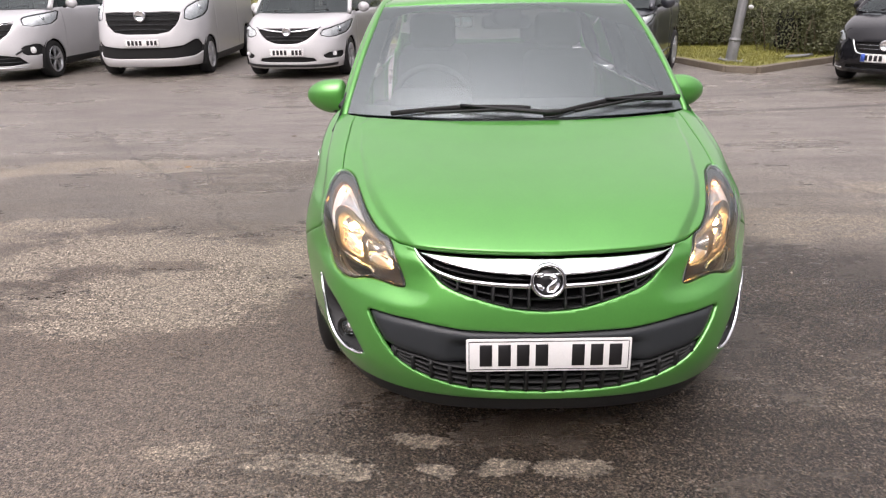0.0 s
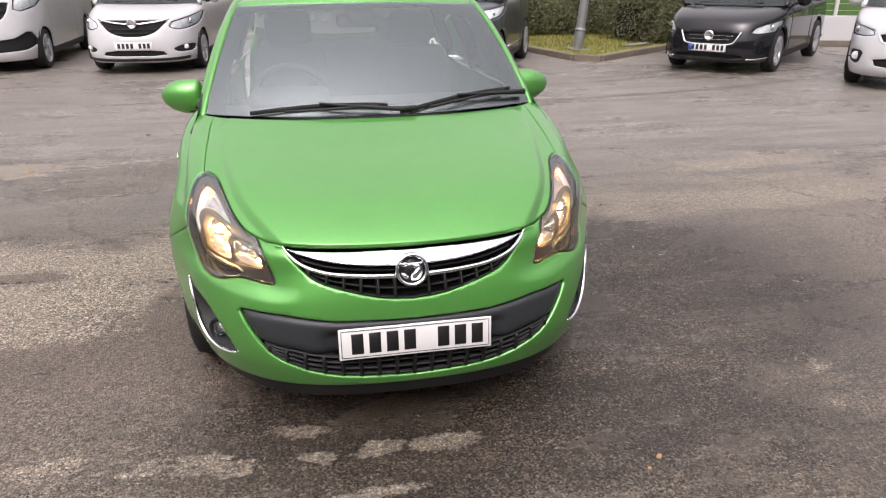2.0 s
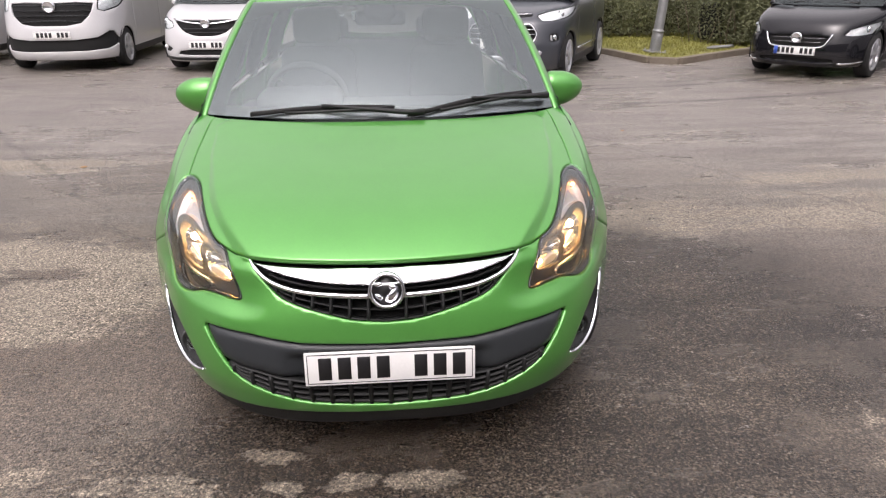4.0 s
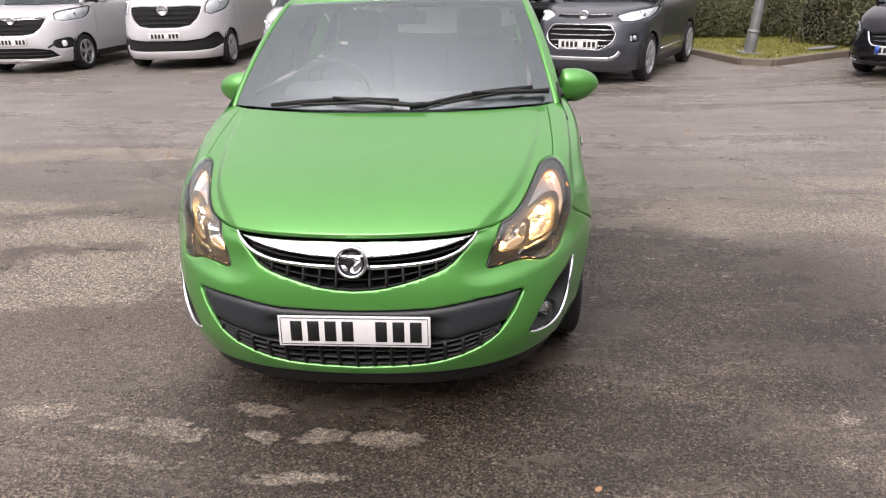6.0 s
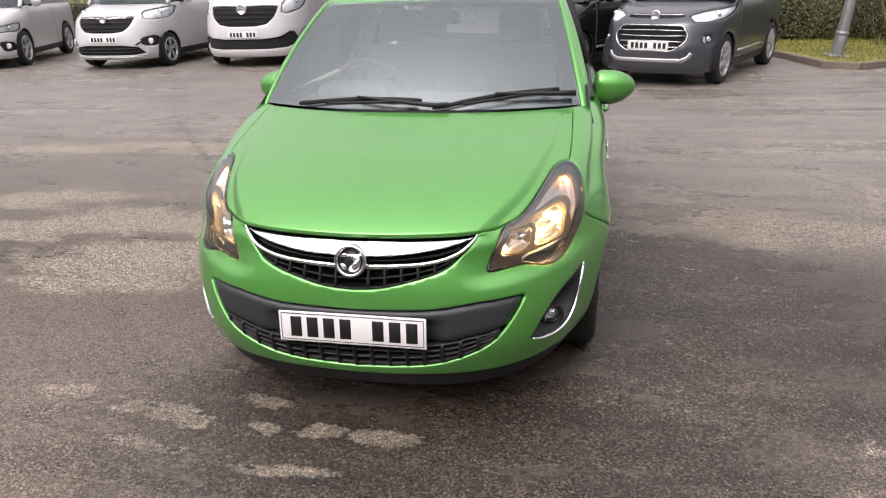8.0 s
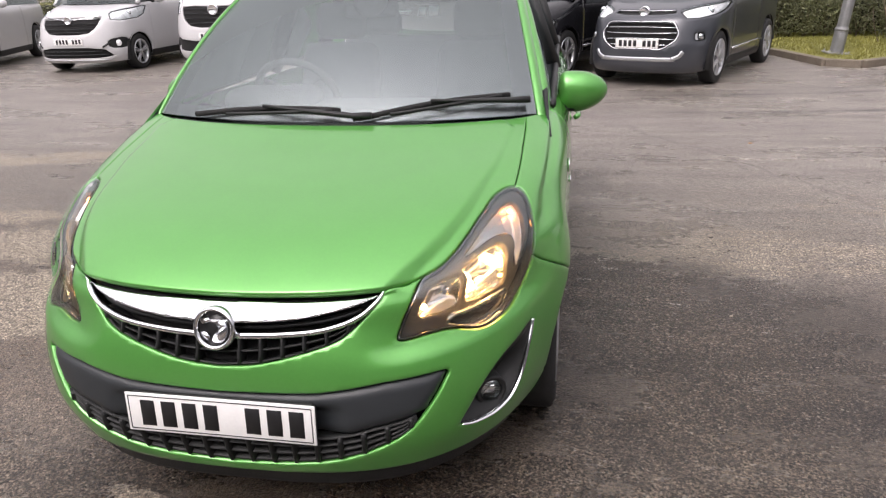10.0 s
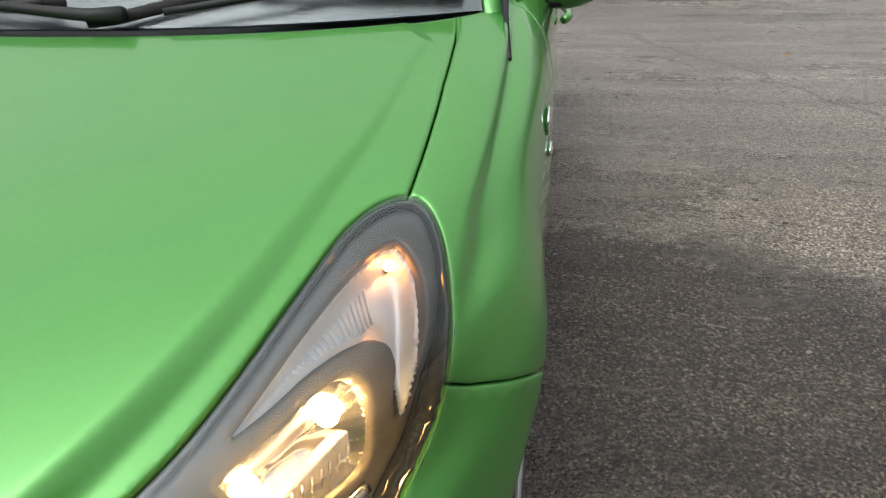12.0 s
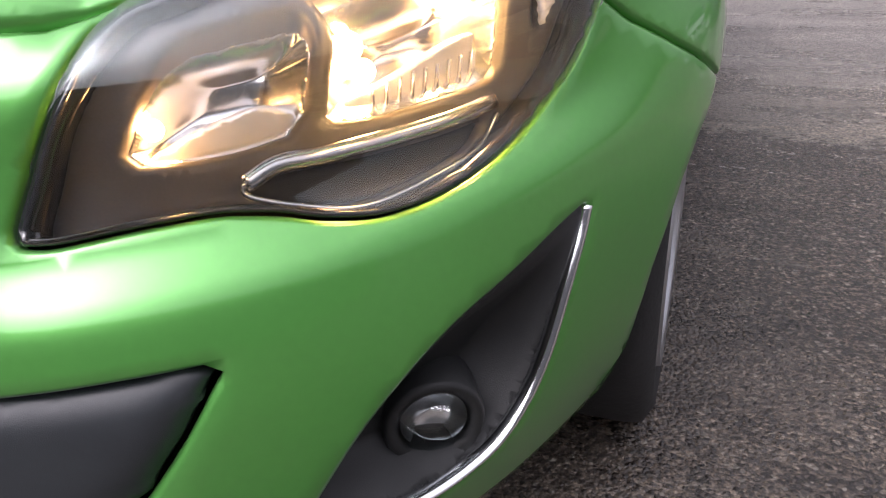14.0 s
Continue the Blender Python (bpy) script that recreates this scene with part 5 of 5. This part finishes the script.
MPV = dict(plate=0.56, badge=(0.91, 0.075, CHROME), shapes=[
    ("grille", [(-0.58, 1.0), (0.58, 1.0), (0.54, 0.80), (0.36, 0.68), (-0.36, 0.68), (-0.54, 0.80)], PLASTIC, "whole"),
    ("lower_grille", [(-0.60, 0.455), (0.60, 0.455), (0.76, 0.265), (-0.76, 0.265)], PLASTIC, "whole"),
    ("headlamp", [(0.58, 1.05), (0.74, 1.10), (0.918, 1.15), (0.925, 0.93), (0.72, 0.88)], LENS, "pair"),
    ("fog_surround", [(0.68, 0.58), (0.86, 0.62), (0.90, 0.50), (0.86, 0.41), (0.70, 0.44)], PLASTIC, "pair")],
    fogs=[(0.80, 0.52, 0.05)],
    bars=[(0.94, 0.52, 0.02, CHROME), (0.86, 0.53, 0.012, PLASTIC2), (0.78, 0.5, 0.012, PLASTIC2), (0.72, 0.4, 0.012, PLASTIC2), (0.40, 0.6, 0.012, PLASTIC2), (0.34, 0.66, 0.012, PLASTIC2)],
    strips=[([(0.0, 0.235), (0.4, 0.235), (0.72, 0.24)], 0.022, ALLOY), ([(0.60, 0.45), (0.66, 0.49), (0.72, 0.54)], 0.03, PLASTIC), ([(0.09, 0.925), (0.3, 0.95), (0.56, 0.985)], 0.016, CHROME)])
parked_car("white_people_carrier", "white people carrier with black grille, parked nose out", (-8.15, 15.25), 0, 0.93, 4.4, 2.78, 0.82, 1.12, WHITE, MPV, 1.82)

VAN = dict(category="van", plate=0.60, badge=(1.04, 0.10, CHROME), spokes=6, shapes=[
    ("grille", [(-0.66, 1.14), (0.66, 1.14), (0.62, 0.92), (0.42, 0.75), (-0.42, 0.75), (-0.62, 0.92)], PLASTIC, "whole"),
    ("lower_grille", [(-0.86, 0.68), (-0.60, 0.53), (0.60, 0.53), (0.86, 0.68), (0.93, 0.46), (0.75, 0.34), (-0.75, 0.34), (-0.93, 0.46)], PLASTIC, "whole"),
    ("headlamp", [(0.68, 1.18), (0.84, 1.30), (0.945, 1.30), (0.95, 1.04), (0.69, 0.93)], LENS, "pair")],
    bars=[(1.06, 0.62, 0.014, PLASTIC2), (0.98, 0.62, 0.014, PLASTIC2), (0.90, 0.58, 0.014, PLASTIC2), (0.82, 0.48, 0.014, PLASTIC2)], sill_trim=False, mirror=0)
parked_car("white_panel_van", "white panel van with black grille and plastic bumper", (-5.50, 15.6), 2, 0.97, 5.0, 3.1, 0.85, 1.34, WHITE, VAN, 1.97, 0.33)

EST = dict(plate=0.455, badge=(0.77, 0.075, CHROME), shapes=[
    ("grille", [(-0.56, 0.85), (0.56, 0.85), (0.38, 0.66), (0.18, 0.58), (-0.18, 0.58), (-0.38, 0.66)], PLASTIC, "whole"),
    ("lower_grille", [(-0.44, 0.38), (0.44, 0.38), (0.50, 0.29), (-0.50, 0.29)], PLASTIC, "whole"),
    ("headlamp", [(0.53, 0.72), (0.60, 0.83), (0.905, 0.96), (0.905, 0.76), (0.70, 0.67)], LENS, "pair"),
    ("fog_surround", [(0.58, 0.40), (0.72, 0.46), (0.87, 0.46), (0.85, 0.35), (0.65, 0.34)], PLASTIC, "pair")],
    fogs=[(0.76, 0.41, 0.035)], strips=[([(0.08, 0.77), (0.3, 0.80), (0.55, 0.84)], 0.024, CHROME), ([(0.0, 0.235), (0.4, 0.235), (0.78, 0.245)], 0.05, PLASTIC)], bars=[(0.70, 0.36, 0.010, PLASTIC2), (0.64, 0.28, 0.010, PLASTIC2)])
parked_car("white_estate_car", "white estate car with chrome grille strip", (-2.80, 15.2), -6, 0.92, 4.6, 2.76, 0.90, 1.0, WHITE, EST, 1.66)

SUV = dict(plate=0.56, badge=(0.94, 0.07, CHROME), sill_trim=True, spokes=6, shapes=[
    ("grille", [(-0.50, 0.72), (-0.40, 0.82), (0.40, 0.82), (0.50, 0.72), (0.48, 0.60), (0.32, 0.50), (-0.32, 0.50), (-0.48, 0.60)], PLASTIC, "whole"),
    ("upper_slot", [(-0.40, 0.975), (0.40, 0.975), (0.40, 0.92), (-0.40, 0.92)], PLASTIC, "whole"),
    ("headlamp", [(0.43, 0.96), (0.62, 1.02), (0.858, 1.06), (0.855, 0.92), (0.58, 0.84)], LENS, "pair"),
    ("fog_lamp", [(0.66, 0.70), (0.76, 0.70), (0.78, 0.60), (0.68, 0.58)], LENS, "pair")],
    bars=[(0.76, 0.47, 0.018, CHROME), (0.69, 0.48, 0.018, CHROME), (0.62, 0.47, 0.018, CHROME), (0.55, 0.40, 0.016, CHROME), (0.95, 0.38, 0.014, CHROME), (0.37, 0.50, 0.085, ALLOY)],
    strips=[([(0.46, 0.37), (0.54, 0.40), (0.58, 0.46)], 0.05, ALLOY), ([(0.0, 0.825), (0.2, 0.825), (0.40, 0.82), (0.48, 0.75), (0.50, 0.70), (0.47, 0.60), (0.32, 0.50), (0.16, 0.495), (0.0, 0.495)], 0.013, CHROME)])
parked_car("grey_crossover", "dark grey crossover car with chrome-barred grille", (1.98, 13.25), -26, 0.87, 4.1, 2.52, 0.80, 1.07, GREYP, SUV, 1.65, 0.34)

DARK = dict(plate=0.45, sill_trim=True, shapes=[
    ("grille", [(-0.46, 0.74), (0.46, 0.74), (0.36, 0.55), (-0.36, 0.55)], PLASTIC, "whole"),
    ("headlamp", [(0.55, 0.72), (0.70, 0.82), (0.84, 0.84), (0.83, 0.70)], LENS, "pair")])
parked_car("black_saloon", "black car parked beside the grey crossover", (-0.05, 13.9), -26, 0.90, 4.6, 2.7, 0.88, 1.05, BLACKP, DARK, 1.6, 0.34)

HATCH = dict(plate=0.40, badge=(0.58, 0.075, CHROME), spokes=5, shapes=[
    ("grille", [(-0.47, 0.64), (0.47, 0.64), (0.36, 0.48), (-0.36, 0.48)], PLASTIC, "whole"),
    ("lower_grille", [(-0.50, 0.31), (0.50, 0.31), (0.56, 0.24), (-0.56, 0.24)], PLASTIC, "whole"),
    ("headlamp", [(0.56, 0.60), (0.66, 0.75), (0.87, 0.82), (0.865, 0.64)], LENS, "pair")],
    strips=[([(0.46, 0.65), (0.43, 0.56), (0.36, 0.475), (0.18, 0.465), (0.0, 0.465)], 0.02, CHROME), ([(0.58, 0.245), (0.70, 0.25), (0.82, 0.27)], 0.022, CHROME)], bars=[(0.59, 0.4, 0.008, CHROME), (0.53, 0.36, 0.008, CHROME)])
parked_car("black_hatchback", "black hatchback with chrome-edged grille, angled nose out", (6.68, 13.09), -49, 0.88, 4.37, 2.65, 0.88, 0.96, BLACKP, HATCH, 1.44, 0.33, blue=True)

SALOON = dict(plate=0.42, badge=(0.72, 0.07, CHROME), shapes=[
    ("grille", [(-0.50, 0.76), (0.50, 0.76), (0.40, 0.62), (-0.40, 0.62)], PLASTIC, "whole"),
    ("lower_grille", [(-0.52, 0.44), (0.52, 0.44), (0.46, 0.30), (-0.46, 0.30)], PLASTIC, "whole"),
    ("headlamp", [(0.52, 0.69), (0.57, 0.81), (0.875, 0.88), (0.87, 0.70)], LENS, "pair"),
    ("fog_surround", [(0.62, 0.52), (0.82, 0.52), (0.84, 0.36), (0.68, 0.32)], PLASTIC, "pair")], fogs=[(0.74, 0.43, 0.05)], strips=[([(0.0, 0.62), (0.25, 0.62), (0.42, 0.64), (0.50, 0.75)], 0.016, CHROME)])
parked_car("white_hatchback", "white hatchback with dark fog lamp surrounds", (8.25, 10.75), -46, 0.89, 4.36, 2.64, 0.88, 1.0, WHITE, SALOON, 1.5, 0.32)
parked_car("white_crossover", "white crossover with dark sills, angled to the row", (-11.44, 15.09), 20, 0.90, 4.3, 2.6, 0.82, 1.1, WHITE, SALOON, 1.66, 0.35)

# ---- kerb, verge, hedges, lamp column ----
def kerb_run(points, stone=0.9):
    """A row of kerb stones, each a stone of its own."""
    kerb = new("kerb")
    tagged(kerb, "pale worn concrete kerb round the verge", "kerb", kind="structure")
    me = None
    for a, b in zip(points[:-1], points[1:]):
        a, b = Vector((*a, 0)), Vector((*b, 0))
        d = b - a
        n = max(1, round(d.length / stone))
        for i in range(n):
            c = a + d * ((i + 0.5) / n)
            bm = box_bm(d.length / n - 0.012, 0.13, 0.20, None, 0.012)
            k = part("kerb_stone", bm, CONCRETE, kerb, smooth=False)
            k.matrix_world = Matrix.Translation((c.x, c.y, 0.004 + random.uniform(-0.004, 0.004))) @ pose(0, 0, 0, 0, 0, math.degrees(math.atan2(d.y, d.x)))
    return kerb


kerb_run([(-16, 20.4), (3.2, 20.4), (3.75, 17.6), (4.30, 16.1), (4.62, 14.62), (5.05, 14.38), (6.0, 15.1), (7.05, 15.85), (11.0, 18.2), (18.0, 20.0)])
verge = [(-16, 20.46), (3.24, 20.46), (3.81, 17.6), (4.36, 16.12), (4.67, 14.68), (5.03, 14.46), (6.0, 15.18), (7.03, 15.92), (11.0, 18.27), (18.0, 20.07), (60, 22), (60, 140), (-60, 140), (-60, 20.46)]
bm = bmesh.new()
face = bm.faces.new([bm.verts.new((x, y, 0.10)) for x, y in verge])
r = bmesh.ops.extrude_face_region(bm, geom=[face])
bmesh.ops.translate(bm, verts=[v for v in r["geom"] if isinstance(v, bmesh.types.BMVert)], vec=(0, 0, -0.12))
bmesh.ops.recalc_face_normals(bm, faces=bm.faces)
grass_field = part("verge", bm, GRASSM, None, smooth=False)
tagged(grass_field, "mossy yellow-green grass verge and field", "grass", kind="structure")


def grass_blades(count, x0, x1, y0, y1):
    vs, fs = [], []
    poly = np.array(verge)
    pts = np.stack([np.random.uniform(x0, x1, count), np.random.uniform(y0, y1, count)], 1)
    pts = pts[inside(grown(poly, -0.05), pts)]
    for x, y in pts:
        a, h, w = random.uniform(0, 6.28), random.uniform(0.02, 0.07), 0.008
        dx, dy = math.cos(a) * w, math.sin(a) * w
        i = len(vs)
        vs += [(x - dx, y - dy, 0.098), (x + dx, y + dy, 0.098), (x + random.uniform(-0.03, 0.03), y + random.uniform(-0.03, 0.03), 0.1 + h)]
        fs.append((i, i + 1, i + 2))
    return tagged(piece("grass_tufts", vs, fs, GRASSM, recalc=False), "short mossy grass blades on the verge", "grass", kind="stuff")


grass_blades(26000, 3.8, 11, 14.4, 21)


def hedge(name, label, x0, x1, y0, y1, height, leaves, yaw=0.0, pivot=(0, 0)):
    """A clipped hedge: bare twigs inside and many small leaves, thicker towards the uneven faces."""
    root = new(name)
    tagged(root, label, "hedge")
    m = Matrix.Translation((*pivot, 0.1)) @ pose(0, 0, 0, 0, 0, yaw)
    vs, fs = [], []
    w, d = x1 - x0, y1 - y0
    for _ in range(leaves):
        x, y = random.uniform(x0, x1), y0 + d * (random.random() ** 2.2 if random.random() < 0.75 else random.random())
        bulge = 0.16 * noise.noise((x * 1.3, y, 3.1)) + 0.10 * noise.noise((x * 4, y * 4, 7))
        top = height + bulge - 0.25 * max(0, abs((x - x0) / w - 0.5) * 2 - 0.85) / 0.15 * height * 0.4
        z = top * (1 - random.random() ** 1.6 * 0.93)
        y += bulge * 0.7 - 0.10 * math.sin(min(z / top, 1) * math.pi)
        s = random.uniform(0.015, 0.031)
        q = Euler((random.uniform(-1.2, 1.2), random.uniform(-1.2, 1.2), random.uniform(0, 6.3))).to_matrix()
        i = len(vs)
        for px, py in ((-s * 0.5, 0), (0, -s), (s * 0.5, 0), (0, s)):
            vs.append(m @ (Vector((x, y, z)) + q @ Vector((px, py, 0))))
        fs.append((i, i + 1, i + 2, i + 3))
    piece("foliage", vs, fs, LEAFM, root, "small dull green leaves", recalc=False, smooth=False)
    vs, fs = [], []
    for _ in range(int(w * 34)):
        x, y = random.uniform(x0, x1), random.uniform(y0 + 0.1, y1)
        a = np.array([x, y, -0.05])
        b = a + np.array([random.uniform(-0.3, 0.3), random.uniform(-0.3, 0.25), random.uniform(0.5, 0.95) * height])
        v, f = tube([m @ Vector(a), m @ Vector((a + b) / 2 + np.random.uniform(-0.05, 0.05, 3)), m @ Vector(b)], [0.014, 0.009, 0.004], 5)
        fs += [tuple(k + len(vs) for k in q) for q in f]
        vs += v
    piece("twig_mass", vs, fs, TWIG, root, "bare brown twigs", recalc=False)
    # black box added to stand for the shade deep inside the hedge
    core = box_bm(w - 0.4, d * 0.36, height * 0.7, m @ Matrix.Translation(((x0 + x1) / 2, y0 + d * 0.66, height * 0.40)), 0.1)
    part("shade_core", core, VOID, root)
    return root


hedge("long_hedge", "long clipped dull green hedge behind the cars", -16, 3.4, 21.0, 22.2, 1.25, 60000)
hedge("verge_hedge", "clipped hedge with bare twigs on the verge", 4.0, 9.5, 18.3, 19.6, 1.02, 60000)
hedge("bush", "rounded clipped bush at the edge of the verge", -1.1, 1.3, -0.6, 0.8, 1.06, 50000, 30, (7.55, 17.1))


def lamp_column():
    root = new("lamp_column")
    root.matrix_world = Matrix.Translation((4.97, 15.35, 0.1)) @ pose(0, 0, 0, 0, 5)
    tagged(root, "grey galvanised lamp column with a bolted base plate", "lamp post")
    part("base_plate", box_bm(0.36, 0.36, 0.025, pose(0, 0, 0.013), 0.004), GALV, root)
    vs, fs = lathe([(0.10, 0.0), (0.10, 0.36), (0.095, 0.39), (0.085, 0.42), (0.08, 2.5), (0.06, 6.0)], 14, "z")
    piece("shaft", vs, fs, GALV, root, smooth=False)
    part("access_door", box_bm(0.085, 0.012, 0.24, pose(0, -0.098, 0.20), 0.004), GALV, root)
    vs, fs = lathe([(0.085, 0.36), (0.106, 0.36), (0.106, 0.395), (0.085, 0.40)], 14, "z")
    piece("joint_band", vs, fs, GALV, root)
    for a in (45, 135, 225, 315):
        vs, fs = lathe([(0.001, 0.06), (0.014, 0.06), (0.014, 0.02), (0.03, 0.02), (0.03, 0.0)], 8, "z")
        piece("bolt", [Vector(v) + Vector((0.2 * math.cos(radians(a)), 0.2 * math.sin(radians(a)), 0.0)) for v in vs], fs, GALV, root)
    part("camera_arm", ball_bm(0.05, 0.05, 0.04, Matrix.Translation((0.17, 0.02, 0.95)), 14), WHITE, root, "small white fitting")
    return root


lamp_column()
# a metal frame lying on the verge
fr = new("metal_frame")
tagged(fr, "bent grey metal frame lying on the grass", "frame")
vs, fs = tube([(6.25, 15.75, 0.14), (6.05, 15.55, 0.14), (6.5, 15.62, 0.15), (6.72, 15.85, 0.15)], 0.022, 8, closed=True)
piece("rail", vs, fs, GALV, fr)
# low white wall with fence and post beyond the angled cars
wall = new("low_wall")
wall.matrix_world = Matrix.Translation((11.6, 15.6, 0)) @ pose(0, 0, 0, 0, 0, -20)
tagged(wall, "low white rendered wall", "wall", kind="structure")
part("wall_body", box_bm(4.2, 0.22, 0.62, pose(0, 0, 0.31), 0.01), WHITE, wall, smooth=False)
part("wall_base", box_bm(4.25, 0.26, 0.12, pose(0, -0.01, 0.06), 0.01), CONCRETE, wall, smooth=False)
fence = new("fence")
fence.matrix_world = Matrix.Translation((13.6, 19.2, 0.1)) @ pose(0, 0, 0, 0, 0, -20)
tagged(fence, "green slatted fence with white posts behind the wall", "fence")
FENCE = mat("green_fence", (0.05, 0.12, 0.03), 0.6, noise_scale=8, vary=0.2)
for i in range(7):
    part("slat", box_bm(7.0, 0.03, 0.155, pose(0, 0, 0.16 + i * 0.17), 0.006), FENCE, fence, smooth=False)
for x in (-3, 0, 3):
    part("post", box_bm(0.09, 0.09, 1.6, pose(x, -0.06, 0.8), 0.008), WHITE, fence, "white fence post", smooth=False)

# ---- small litter on the tarmac ----
LEAF_DRY = mat("dry_leaf", (0.35, 0.2, 0.09), 0.8, noise_scale=60, vary=0.3)
for x, y, s, mt, nm, lb in ((0.81, 3.84, 0.016, LEAF_DRY, "dead_leaf", "small dry brown leaf on the tarmac"), (1.59, 5.70, 0.011, CONCRETE, "pale_chip", "small pale stone chip on the tarmac"), (0.75, 3.79, 0.010, LEAF_DRY, "dead_leaf", "small dry brown leaf on the tarmac"),
                       (-2.6, 8.3, 0.03, LEAF_DRY, "dead_leaf", "small dry brown leaf on the tarmac"), (2.4, 9.2, 0.025, LEAF_DRY, "dead_leaf", "small dry brown leaf on the tarmac"), (-1.9, 9.6, 0.03, TWIG, "twig", "short dark twig on the tarmac")):
    bm = ball_bm(s, s * 0.6, s * 0.15, pose(x, y, s * 0.12, 8, 0, 40), 10)
    ob = part(nm, bm, mt, None)
    tagged(ob, lb, "leaf" if "leaf" in nm else ("twig" if nm == "twig" else "stone"))
